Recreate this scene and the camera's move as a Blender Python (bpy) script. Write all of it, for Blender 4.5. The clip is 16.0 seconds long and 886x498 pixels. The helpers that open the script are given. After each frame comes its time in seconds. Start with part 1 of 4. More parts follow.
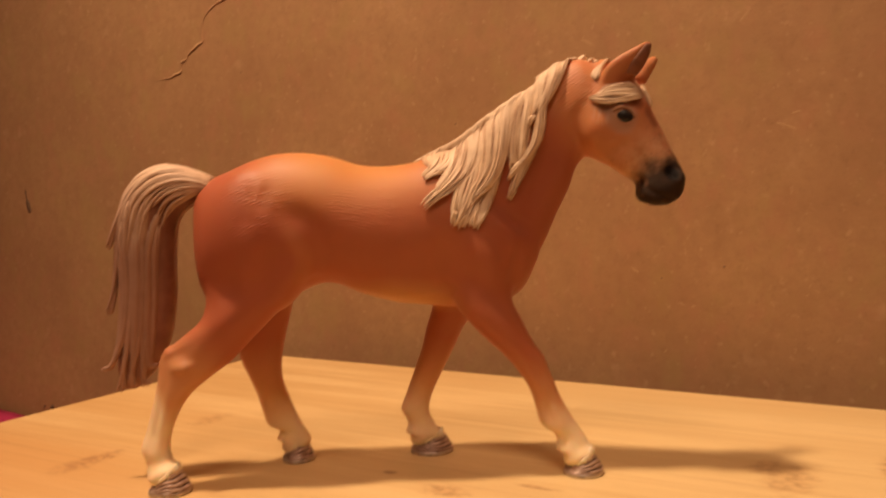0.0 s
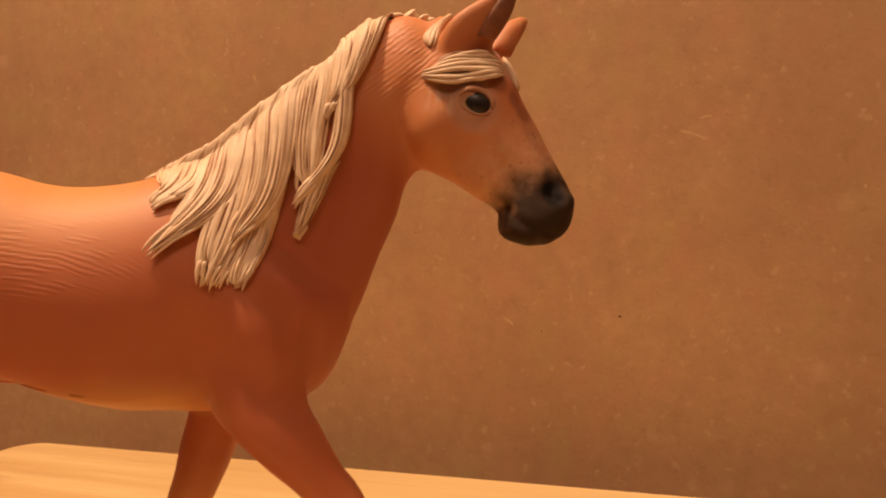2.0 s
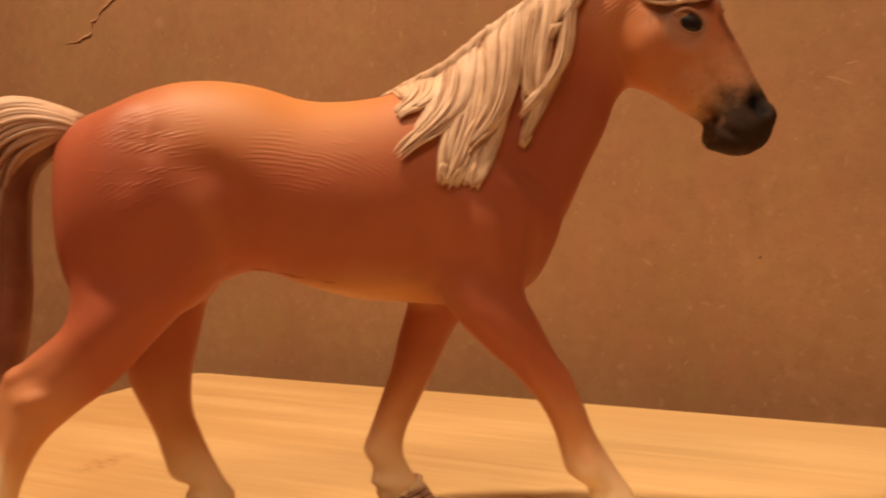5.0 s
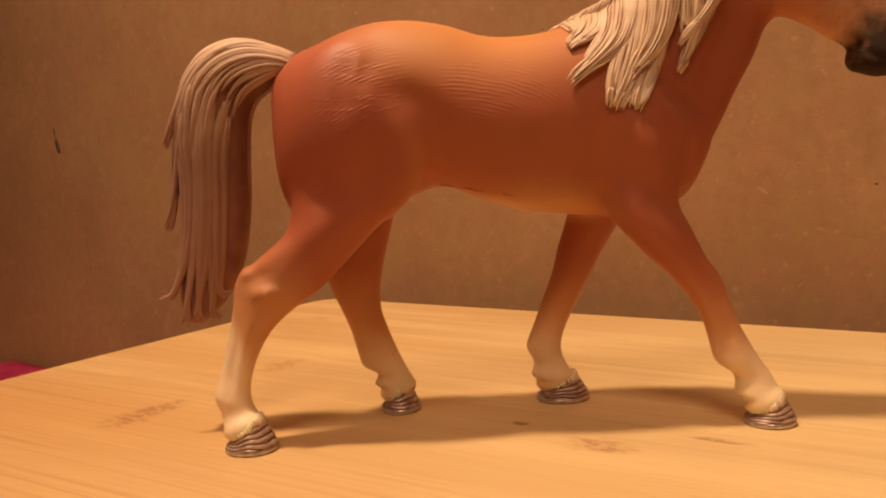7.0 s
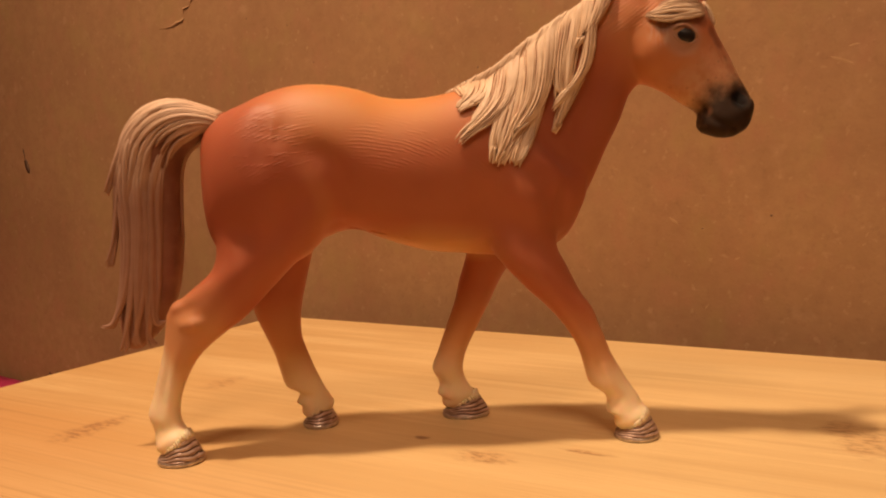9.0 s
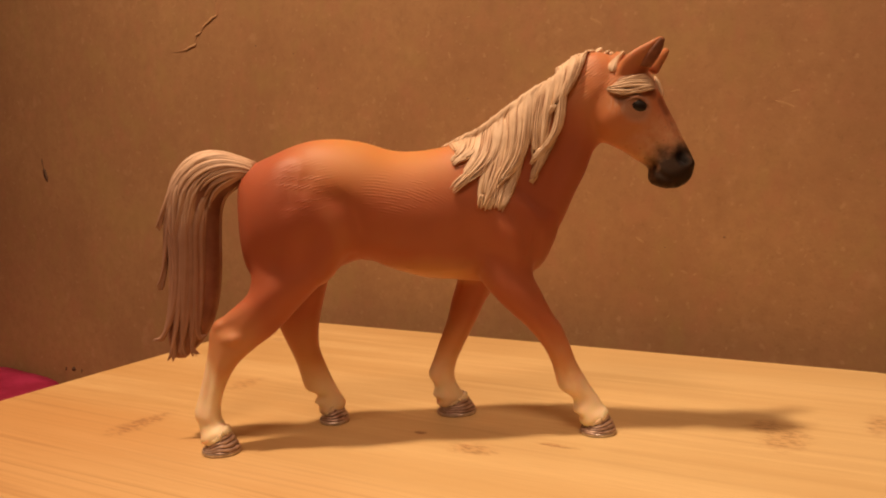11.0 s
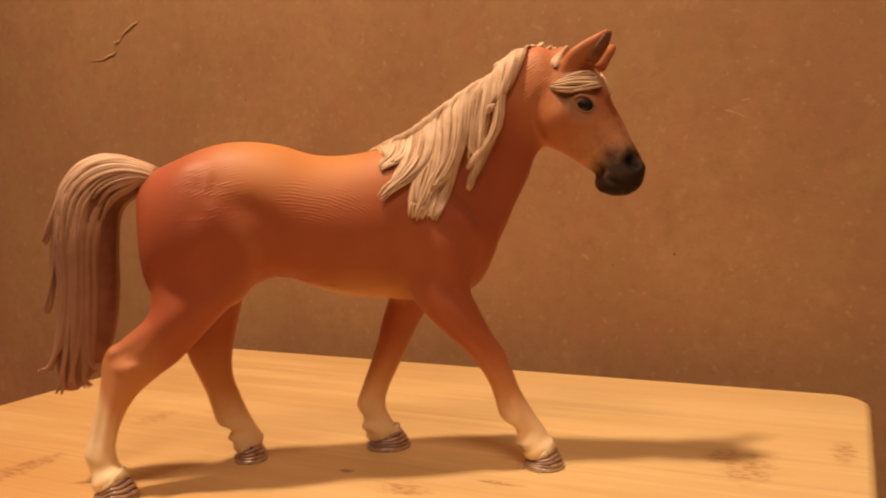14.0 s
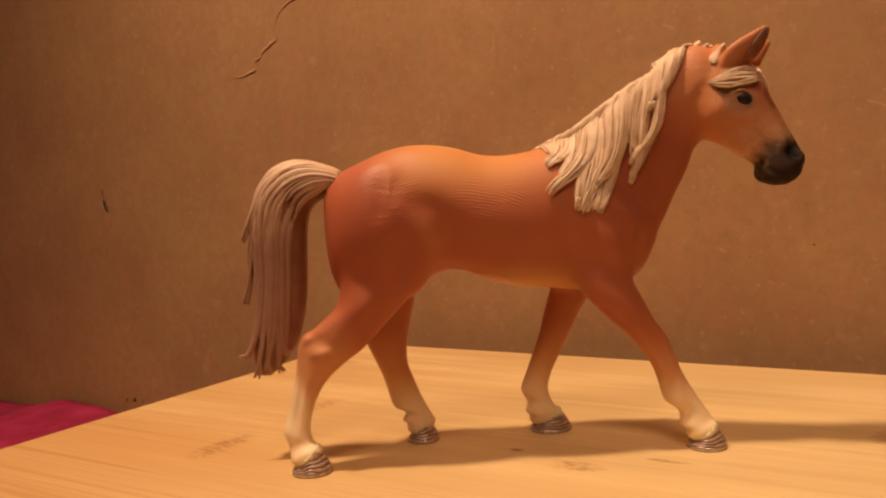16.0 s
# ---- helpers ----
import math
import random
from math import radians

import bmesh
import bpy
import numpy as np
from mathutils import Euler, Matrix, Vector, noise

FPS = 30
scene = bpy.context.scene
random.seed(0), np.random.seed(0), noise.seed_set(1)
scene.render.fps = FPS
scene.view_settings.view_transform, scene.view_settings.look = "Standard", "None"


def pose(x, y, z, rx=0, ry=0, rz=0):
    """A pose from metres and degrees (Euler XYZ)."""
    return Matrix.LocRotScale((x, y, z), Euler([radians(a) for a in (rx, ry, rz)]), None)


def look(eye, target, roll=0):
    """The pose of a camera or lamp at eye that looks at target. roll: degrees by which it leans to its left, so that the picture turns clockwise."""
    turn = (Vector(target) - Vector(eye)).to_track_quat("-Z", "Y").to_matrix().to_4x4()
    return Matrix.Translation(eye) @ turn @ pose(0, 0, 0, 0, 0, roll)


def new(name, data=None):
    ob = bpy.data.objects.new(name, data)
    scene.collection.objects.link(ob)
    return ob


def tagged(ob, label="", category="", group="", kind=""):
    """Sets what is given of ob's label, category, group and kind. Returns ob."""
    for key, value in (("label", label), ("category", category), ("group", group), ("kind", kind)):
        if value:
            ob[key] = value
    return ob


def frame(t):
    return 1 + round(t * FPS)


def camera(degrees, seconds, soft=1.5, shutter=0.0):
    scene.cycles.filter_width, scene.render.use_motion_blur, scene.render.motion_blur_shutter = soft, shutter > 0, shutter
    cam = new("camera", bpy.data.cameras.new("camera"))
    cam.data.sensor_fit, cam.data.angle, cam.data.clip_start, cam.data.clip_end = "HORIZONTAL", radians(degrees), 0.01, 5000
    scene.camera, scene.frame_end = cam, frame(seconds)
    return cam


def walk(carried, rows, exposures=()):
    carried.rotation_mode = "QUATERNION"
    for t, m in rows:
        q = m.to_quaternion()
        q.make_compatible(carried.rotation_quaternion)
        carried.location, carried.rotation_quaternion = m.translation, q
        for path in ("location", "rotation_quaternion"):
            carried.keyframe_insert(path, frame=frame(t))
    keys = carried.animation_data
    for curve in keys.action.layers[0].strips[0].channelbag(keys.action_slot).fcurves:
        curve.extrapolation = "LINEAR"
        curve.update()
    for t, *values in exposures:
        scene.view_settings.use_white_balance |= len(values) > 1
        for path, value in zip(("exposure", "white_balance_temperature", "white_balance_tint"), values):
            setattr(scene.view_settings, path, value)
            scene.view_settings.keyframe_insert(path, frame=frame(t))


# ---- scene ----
cam = camera(55.62, 16.0, 2.0, 0.6)


def aim(x, y, z, yaw, pitch, roll):
    """Camera pose from its place in metres and its heading in degrees."""
    yaw, pitch = radians(yaw), radians(pitch)
    way = Vector((-math.sin(yaw) * math.cos(pitch), math.cos(yaw) * math.cos(pitch), math.sin(pitch)))
    eye = Vector((x, y, z))
    return look(eye, eye + way, roll)


# seconds, x, y, z, yaw, pitch, roll
PATH = [
    (0, 0.11224, -0.17595, 0.06938, 30.141, -3.507, -1.688),
    (0.5, 0.11342, -0.16546, 0.07383, 28.169, -2.140, -2.107),
    (1, 0.10865, -0.13830, 0.07430, 25.656, -2.376, -2.964),
    (1.5, 0.09654, -0.11179, 0.07242, 23.454, -2.445, -2.920),
    (2, 0.09137, -0.09870, 0.07034, 22.216, -1.954, -2.317),
    (2.5, 0.09123, -0.09737, 0.07060, 21.484, -1.043, -2.109),
    (3, 0.08956, -0.09938, 0.06877, 21.749, -0.798, -2.015),
    (3.5, 0.08659, -0.10634, 0.06684, 22.962, -1.152, -2.122),
    (4, 0.08297, -0.11075, 0.06349, 24.408, -1.817, -1.918),
    (4.5, 0.07878, -0.11487, 0.06089, 25.502, -2.403, -2.037),
    (5, 0.07514, -0.12286, 0.05899, 26.788, -2.921, -1.772),
    (5.2, 0.07258, -0.12728, 0.05835, 27.274, -2.964, -1.914),
    (7.3, 0.06913, -0.15226, 0.05389, 31.913, -6.250, -2.537),
    (7.5, 0.07163, -0.15258, 0.05511, 31.615, -6.325, -2.330),
    (8, 0.07878, -0.14938, 0.05417, 30.985, -6.698, -2.231),
    (8.5, 0.08653, -0.15116, 0.05568, 30.499, -6.753, -1.997),
    (9, 0.09554, -0.16141, 0.06249, 30.587, -5.707, -2.285),
    (9.2, 0.09718, -0.16524, 0.06453, 30.436, -6.494, -2.187),
    (11.3, 0.11391, -0.20012, 0.07772, 29.361, -6.457, -1.727),
    (11.5, 0.11434, -0.20385, 0.07806, 28.518, -6.111, -1.544),
    (12, 0.11640, -0.20814, 0.07906, 29.240, -6.561, -1.419),
    (12.5, 0.11220, -0.19296, 0.07499, 27.611, -6.120, -1.235),
    (13, 0.10798, -0.17978, 0.07103, 25.834, -5.649, -1.171),
    (13.5, 0.10591, -0.17046, 0.06976, 25.047, -5.017, -1.468),
    (14, 0.10567, -0.17307, 0.07136, 26.014, -4.797, -1.814),
    (14.5, 0.10385, -0.18051, 0.06934, 28.355, -5.566, -2.483),
    (15, 0.10273, -0.18538, 0.06876, 30.003, -5.550, -2.959),
    (15.5, 0.09933, -0.18995, 0.06919, 31.294, -5.104, -3.321),
    (16, 0.09548, -0.19501, 0.07023, 32.112, -4.177, -3.405),
]
# seconds, stops
EXPOSURE = [
    (0, 0.12), (1.0, 0.18), (1.5, 0.22), (2.0, 0.30), (2.5, 0.44), (3.0, 0.44), (3.5, 0.36), (4.0, 0.32), (4.5, 0.22), (5.0, 0.18),
    (7.5, 0.07), (9.0, 0.10), (11.5, 0.0), (12.0, 0.0), (12.5, 0.08), (13.0, 0.13), (14.0, 0.13), (15.0, 0.05), (16.0, 0.06),
]
walk(cam, [(row[0], aim(*row[1:])) for row in PATH], EXPOSURE)

# ---- light ----
HORSE = pose(-0.0032, 0.0048, 0.0, 0, 0, 33.66)  # the figure's own axes: x to its nose, y to its left, z up

world = bpy.data.worlds.new("room_air")
world.use_nodes = True
world.node_tree.nodes["Background"].inputs[0].default_value = (1.0, 0.66, 0.40, 1)
world.node_tree.nodes["Background"].inputs[1].default_value = 0.10
scene.world = world

bulb = bpy.data.lights.new("desk_lamp_bulb", "SPOT")
bulb.energy, bulb.color, bulb.shadow_soft_size = 26.5, (1.0, 0.67, 0.43), 0.029
bulb.spot_size, bulb.spot_blend = radians(102), 0.8
lamp = new("desk_lamp_bulb", bulb)
lamp.matrix_world = look(HORSE @ Vector((-0.223, -0.035, 0.800)), HORSE @ Vector((0.15, 0.03, 0.25)))
# added soft fill from high up in front, to lift the shadows; no fixture there
glow = bpy.data.lights.new("soft_fill", "AREA")
glow.energy, glow.color, glow.shape, glow.size = 30.5, (1.0, 0.66, 0.44), "DISK", 0.9
fill_lamp = new("soft_fill", glow)
fill_lamp.matrix_world = look((0.35, -1.2, 2.25), (0.0, 0.0, 0.0))
scene.view_settings.exposure = 0.0


# ---- materials ----
def material(name):
    mat = bpy.data.materials.new(name)
    mat.use_nodes = True
    return mat, mat.node_tree, mat.node_tree.nodes["Principled BSDF"]


class Net:
    """Short hand for building node trees."""

    def __init__(self, tree):
        self.tree = tree
        self.coord = tree.nodes.new("ShaderNodeTexCoord").outputs["Object"]

    def link(self, a, b):
        if hasattr(a, "is_linked") or isinstance(a, bpy.types.NodeSocket):
            self.tree.links.new(a, b)
        else:
            b.default_value = a

    def math(self, op, a, b=0.0, clamp=False):
        n = self.tree.nodes.new("ShaderNodeMath")
        n.operation, n.use_clamp = op, clamp
        self.link(a, n.inputs[0])
        self.link(b, n.inputs[1])
        return n.outputs[0]

    def mapped(self, scale=(1, 1, 1), turn=(0, 0, 0), shift=(0, 0, 0), source=None):
        n = self.tree.nodes.new("ShaderNodeMapping")
        n.inputs["Scale"].default_value = scale
        n.inputs["Rotation"].default_value = [radians(v) for v in turn]
        n.inputs["Location"].default_value = shift
        self.link(source or self.coord, n.inputs["Vector"])
        return n.outputs[0]

    def noise(self, scale, detail=4.0, rough=0.55, vector=None, warp=0.0):
        n = self.tree.nodes.new("ShaderNodeTexNoise")
        n.inputs["Scale"].default_value, n.inputs["Detail"].default_value = scale, detail
        n.inputs["Roughness"].default_value, n.inputs["Distortion"].default_value = rough, warp
        self.link(vector or self.coord, n.inputs["Vector"])
        return n.outputs["Fac"]

    def ramp(self, value, low, high):
        """0 below low, 1 above high, smooth between."""
        n = self.tree.nodes.new("ShaderNodeMapRange")
        n.interpolation_type = "SMOOTHSTEP"
        n.inputs["From Min"].default_value, n.inputs["From Max"].default_value = low, high
        self.link(value, n.inputs["Value"])
        return n.outputs["Result"]

    def mix(self, fac, a, b):
        n = self.tree.nodes.new("ShaderNodeMix")
        n.data_type = "RGBA"
        self.link(fac, n.inputs[0])
        for value, socket in ((a, n.inputs[6]), (b, n.inputs[7])):
            self.link(value if isinstance(value, bpy.types.NodeSocket) else (*value, 1), socket)
        return n.outputs[2]

    def split(self, vector=None):
        n = self.tree.nodes.new("ShaderNodeSeparateXYZ")
        self.link(vector or self.coord, n.inputs[0])
        return n.outputs

    def away(self, point):
        """Distance from a point of the object's own space."""
        n = self.tree.nodes.new("ShaderNodeVectorMath")
        n.operation = "DISTANCE"
        self.link(self.coord, n.inputs[0])
        n.inputs[1].default_value = point
        return n.outputs["Value"]

    def bump(self, shader, height, depth, strength=1.0):
        n = self.tree.nodes.new("ShaderNodeBump")
        n.inputs["Strength"].default_value, n.inputs["Distance"].default_value = strength, depth
        self.link(height, n.inputs["Height"])
        self.link(n.outputs[0], shader.inputs["Normal"])


def coat_paint():
    """Hand-painted vinyl: chestnut body, cream legs, grey-black muzzle."""
    mat, tree, sh = material("painted_vinyl_coat")
    n = Net(tree)
    x, y, z = n.split()
    blotch = n.noise(60, 3)
    body = n.mix(n.ramp(blotch, 0.3, 0.7), (0.45, 0.131, 0.056), (0.51, 0.157, 0.066))
    # redder quarters, lighter belly; lit back and shaded flanks put into the colour
    red = n.ramp(n.away((-0.048, 0.0, 0.066)), 0.042, 0.012)
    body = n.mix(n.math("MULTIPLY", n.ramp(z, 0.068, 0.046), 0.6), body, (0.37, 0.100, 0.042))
    body = n.mix(red, body, (0.43, 0.112, 0.050))
    lit_back = n.math("MULTIPLY", n.ramp(z, 0.063, 0.077), n.math("MULTIPLY", n.ramp(x, -0.046, -0.022), n.ramp(x, 0.016, -0.006)))
    body = n.mix(n.math("MULTIPLY", lit_back, 0.9), body, (0.63, 0.275, 0.080))
    belly = n.ramp(n.math("ADD", z, n.math("MULTIPLY", n.math("ABSOLUTE", n.math("ADD", x, 0.004)), 0.12)), 0.052, 0.044)
    trunk = n.math("MULTIPLY", n.ramp(x, -0.034, -0.022), n.math("MULTIPLY", n.ramp(x, 0.016, 0.004), n.ramp(z, 0.0390, 0.0415)))
    body = n.mix(n.math("MULTIPLY", n.math("MULTIPLY", belly, trunk), 0.7), body, (0.66, 0.36, 0.13))
    # lit band at the front edge of the thigh, put into the colour
    arc = n.math("ABSOLUTE", n.math("SUBTRACT", n.away((-0.0360, -0.0120, 0.0545)), 0.0108))
    front = n.math("MULTIPLY", n.ramp(x, -0.033, -0.027), n.math("MULTIPLY", n.ramp(z, 0.046, 0.051), n.ramp(arc, 0.0032, 0.0002)))
    body = n.mix(n.math("MULTIPLY", front, 0.22), body, (0.66, 0.29, 0.12))
    # cream stockings
    uneven = n.math("ADD", z, n.math("MULTIPLY", n.math("SUBTRACT", blotch, 0.5), 0.010))
    cream = (0.86, 0.68, 0.43)
    tan = (0.66, 0.34, 0.145)
    body = n.mix(n.math("MULTIPLY", n.ramp(uneven, 0.034, 0.018), 0.75), body, tan)
    body = n.mix(n.math("MULTIPLY", n.math("MULTIPLY", n.ramp(x, -0.044, -0.052), n.ramp(uneven, 0.042, 0.029)), 0.6), body, tan)
    body = n.mix(n.ramp(uneven, 0.022, 0.009), body, cream)
    heel_side = n.math("MULTIPLY", n.ramp(n.math("ADD", x, n.math("MULTIPLY", z, 0.28)), -0.0525, -0.0560), n.ramp(uneven, 0.030, 0.019))
    body = n.mix(n.math("MULTIPLY", heel_side, 0.8), body, cream)
    # brighter cheek
    body = n.mix(n.math("MULTIPLY", n.ramp(n.away((0.0475, -0.0180, 0.0850)), 0.0150, 0.005), 0.65), body, (0.64, 0.265, 0.100))
    # shading of the lower neck painted in, darker and redder
    neck_shade = n.ramp(n.away((0.0320, -0.0120, 0.0690)), 0.019, 0.008)
    body = n.mix(n.math("MULTIPLY", neck_shade, 0.85), body, (0.36, 0.094, 0.046))
    body = n.mix(n.math("MULTIPLY", n.ramp(n.away((0.0410, -0.0140, 0.0950)), 0.0120, 0.0050), 0.75), body, (0.62, 0.255, 0.105))
    body = n.mix(n.math("MULTIPLY", n.ramp(z, 0.0955, 0.0985), n.math("MULTIPLY", n.ramp(x, 0.045, 0.048), 0.75)), body, (0.56, 0.235, 0.095))
    # mealy face and dark muzzle
    muzzle = n.away((0.0625, -0.0165, 0.0685))
    speckle = n.noise(560, 4, 0.65)
    face = n.math("MULTIPLY", n.ramp(muzzle, 0.022, 0.008), n.math("ADD", n.math("MULTIPLY", n.ramp(speckle, 0.35, 0.65), 0.4), 0.6))
    body = n.mix(n.math("MULTIPLY", face, 0.85), body, (0.68, 0.42, 0.23))
    freckle = n.math("MULTIPLY", n.ramp(muzzle, 0.021, 0.012), n.ramp(n.noise(750, 2, 0.5, n.mapped((1, 1, 1), (0, 0, 0), (5, 3, 8))), 0.64, 0.70))
    body = n.mix(n.math("MULTIPLY", freckle, 0.45), body, (0.24, 0.085, 0.045))
    edge = n.math("ADD", muzzle, n.math("MULTIPLY", n.math("SUBTRACT", n.noise(400, 3), 0.5), 0.004))
    body = n.mix(n.ramp(edge, 0.0118, 0.0068), body, (0.044, 0.026, 0.017))
    corner = n.away((0.0554, -0.0190, 0.0716))
    body = n.mix(n.math("MULTIPLY", n.ramp(corner, 0.0019, 0.0011), 0.3), body, (0.45, 0.24, 0.13))
    body = n.mix(n.ramp(corner, 0.0011, 0.0006), body, (0.05, 0.025, 0.015))
    hole = n.tree.nodes.new("ShaderNodeVectorMath")
    hole.operation = "DISTANCE"
    n.link(n.mapped((1, 0, 0.8)), hole.inputs[0])
    hole.inputs[1].default_value = (0.0625, 0.0, 0.0736 * 0.8)
    body = n.mix(n.ramp(hole.outputs["Value"], 0.0022, 0.0011), body, (0.010, 0.007, 0.006))
    # pale ring round the eye
    ring = n.away((0.0510, -0.0186, 0.0873))
    body = n.mix(n.math("MULTIPLY", n.ramp(ring, 0.0050, 0.0026), 0.55), body, (0.43, 0.29, 0.215))
    lashes = n.ramp(n.noise(1.0, 2, 0.5, n.mapped((1500, 300, 380), (0, 40, 0))), 0.40, 0.6)
    body = n.mix(n.math("MULTIPLY", n.ramp(n.away((0.0466, -0.0178, 0.0880)), 0.0036, 0.0014), n.math("MULTIPLY", lashes, 0.34)), body, (0.62, 0.46, 0.34))
    body = n.mix(n.math("MULTIPLY", n.ramp(n.away((0.0474, -0.0176, 0.0898)), 0.0026, 0.0008), 0.7), body, (0.19, 0.098, 0.060))
    # pale forehead, brown streak beside the nose; brow shadow put into the colour
    body = n.mix(n.math("MULTIPLY", n.ramp(n.away((0.0575, -0.0150, 0.0945)), 0.0045, 0.0020), 0.6), body, (0.66, 0.45, 0.32))
    brow = n.math("MINIMUM", n.away((0.0555, -0.0172, 0.0905)), n.math("MINIMUM", n.away((0.0583, -0.0160, 0.0880)), n.away((0.0594, -0.0160, 0.0862))))
    body = n.mix(n.math("MULTIPLY", n.ramp(brow, 0.0024, 0.0008), 0.75), body, (0.24, 0.070, 0.034))
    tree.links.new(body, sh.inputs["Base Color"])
    tree.links.new(n.math("ADD", n.math("MULTIPLY", n.ramp(edge, 0.0100, 0.0070), 0.22), 0.53), sh.inputs["Roughness"])
    tree.links.new(n.math("SUBTRACT", 0.42, n.math("MULTIPLY", n.ramp(edge, 0.0118, 0.0068), 0.30)), sh.inputs["Specular IOR Level"])
    # engraved hair strokes in patches: arcs over the rump and barrel, slanting on the neck
    def flat_away(px, pz, sx=1.0):
        d = n.tree.nodes.new("ShaderNodeVectorMath")
        d.operation = "DISTANCE"
        n.link(n.mapped((sx, 0, 1)), d.inputs[0])
        d.inputs[1].default_value = (px * sx, 0, pz)
        return d.outputs["Value"]

    wobble = n.math("MULTIPLY", n.math("SUBTRACT", n.noise(140, 3, 0.6), 0.5), 0.0011)
    broken = n.ramp(n.noise(1.0, 2, 0.5, n.mapped((170, 260, 800), (0, 6, 0))), 0.42, 0.64)
    near = n.ramp(y, 0.002, -0.004)
    arcs = n.math("SINE", n.math("MULTIPLY", n.math("ADD", flat_away(-0.020, 0.030), wobble), 2 * math.pi / 0.00078))
    slant = n.math("SINE", n.math("MULTIPLY", n.math("ADD", n.math("SUBTRACT", n.math("MULTIPLY", z, 0.82), n.math("MULTIPLY", x, 0.57)), wobble), 2 * math.pi / 0.00070))
    rump = n.ramp(flat_away(-0.0360, 0.0685), 0.0120, 0.0035)
    barrel = n.ramp(flat_away(-0.0095, 0.0675, 0.48), 0.0075, 0.0035)
    shoulder = n.ramp(flat_away(0.0108, 0.0620), 0.0052, 0.0025)
    patch = n.math("MULTIPLY", n.math("MAXIMUM", rump, n.math("MAXIMUM", n.math("MULTIPLY", barrel, 0.65), shoulder)), n.math("MULTIPLY", broken, near))
    poll = n.math("MULTIPLY", n.ramp(flat_away(0.0395, 0.0945), 0.0085, 0.0045), n.math("ADD", n.math("MULTIPLY", broken, 0.75), 0.25))
    cuts = n.math("ADD", n.math("MULTIPLY", n.ramp(arcs, -0.7, 0.5), patch), n.math("MULTIPLY", n.ramp(slant, -0.7, 0.5), poll))
    rough_face = n.math("MULTIPLY", n.ramp(muzzle, 0.023, 0.012), n.noise(900, 3, 0.6))
    n.bump(sh, n.math("ADD", n.math("ADD", cuts, n.math("MULTIPLY", rough_face, 1.6)), n.math("MULTIPLY", n.noise(2200, 2), 0.12)), 0.00013, 0.50)
    sh.inputs["Subsurface Weight"].default_value = 0.22
    sh.inputs["Subsurface Radius"].default_value = (1.0, 0.34, 0.14)
    sh.inputs["Subsurface Scale"].default_value = 0.0016
    return mat


def plain_paint(name, low, high, rough, scale=300, depth=0.0, metal=0.0):
    mat, tree, sh = material(name)
    n = Net(tree)
    tree.links.new(n.mix(n.ramp(n.noise(scale, 4), 0.35, 0.68), low, high), sh.inputs["Base Color"])
    sh.inputs["Roughness"].default_value, sh.inputs["Metallic"].default_value = rough, metal
    if depth:
        n.bump(sh, n.noise(scale * 4, 3), depth, 0.5)
    return mat


def hair_paint():
    """Cream vinyl hair with a brown wash, browner towards the tail's end."""
    mat, tree, sh = material("painted_cream_hair")
    n = Net(tree)
    x, y, z = n.split()
    each = n.noise(1.0, 3, 0.6, n.mapped((420, 420, 70), (0, 24, 0)))
    cream = n.mix(n.ramp(n.noise(240, 4), 0.35, 0.68), (0.70, 0.50, 0.325), (0.83, 0.63, 0.43))
    wash = n.mix(n.noise(180, 3), (0.44, 0.25, 0.15), (0.56, 0.36, 0.22))
    col = n.mix(n.math("MULTIPLY", n.ramp(each, 0.52, 0.72), 0.40), cream, wash)
    dull = n.math("MULTIPLY", n.ramp(x, -0.052, -0.060), n.ramp(n.math("ADD", z, n.math("MULTIPLY", n.noise(90, 3), 0.02)), 0.090, 0.066))
    col = n.mix(n.math("MULTIPLY", dull, 0.95), col, n.mix(n.noise(300, 3), (0.30, 0.150, 0.100), (0.43, 0.238, 0.165)))
    col = n.mix(n.math("MULTIPLY", n.math("MULTIPLY", n.ramp(x, -0.040, -0.056), n.ramp(z, 0.052, 0.070)), 0.4), col, (0.56, 0.345, 0.235))
    tree.links.new(col, sh.inputs["Base Color"])
    sh.inputs["Roughness"].default_value = 0.55
    n.bump(sh, n.noise(1.0, 3, 0.6, n.mapped((900, 900, 500))), 0.00012, 0.4)
    return mat


def hoof_paint():
    """Pinkish-grey horn with a worn metallic sheen."""
    mat, tree, sh = material("painted_hoof")
    n = Net(tree)
    worn = n.noise(1.0, 4, 0.6, n.mapped((420, 420, 1300), (0, -20, 0)))
    shine = n.ramp(worn, 0.36, 0.62)
    tree.links.new(n.mix(shine, (0.27, 0.160, 0.110), (0.56, 0.41, 0.33)), sh.inputs["Base Color"])
    tree.links.new(n.math("MULTIPLY", shine, 0.35), sh.inputs["Metallic"])
    sh.inputs["Roughness"].default_value = 0.40
    n.bump(sh, worn, 0.0003, 0.6)
    return mat


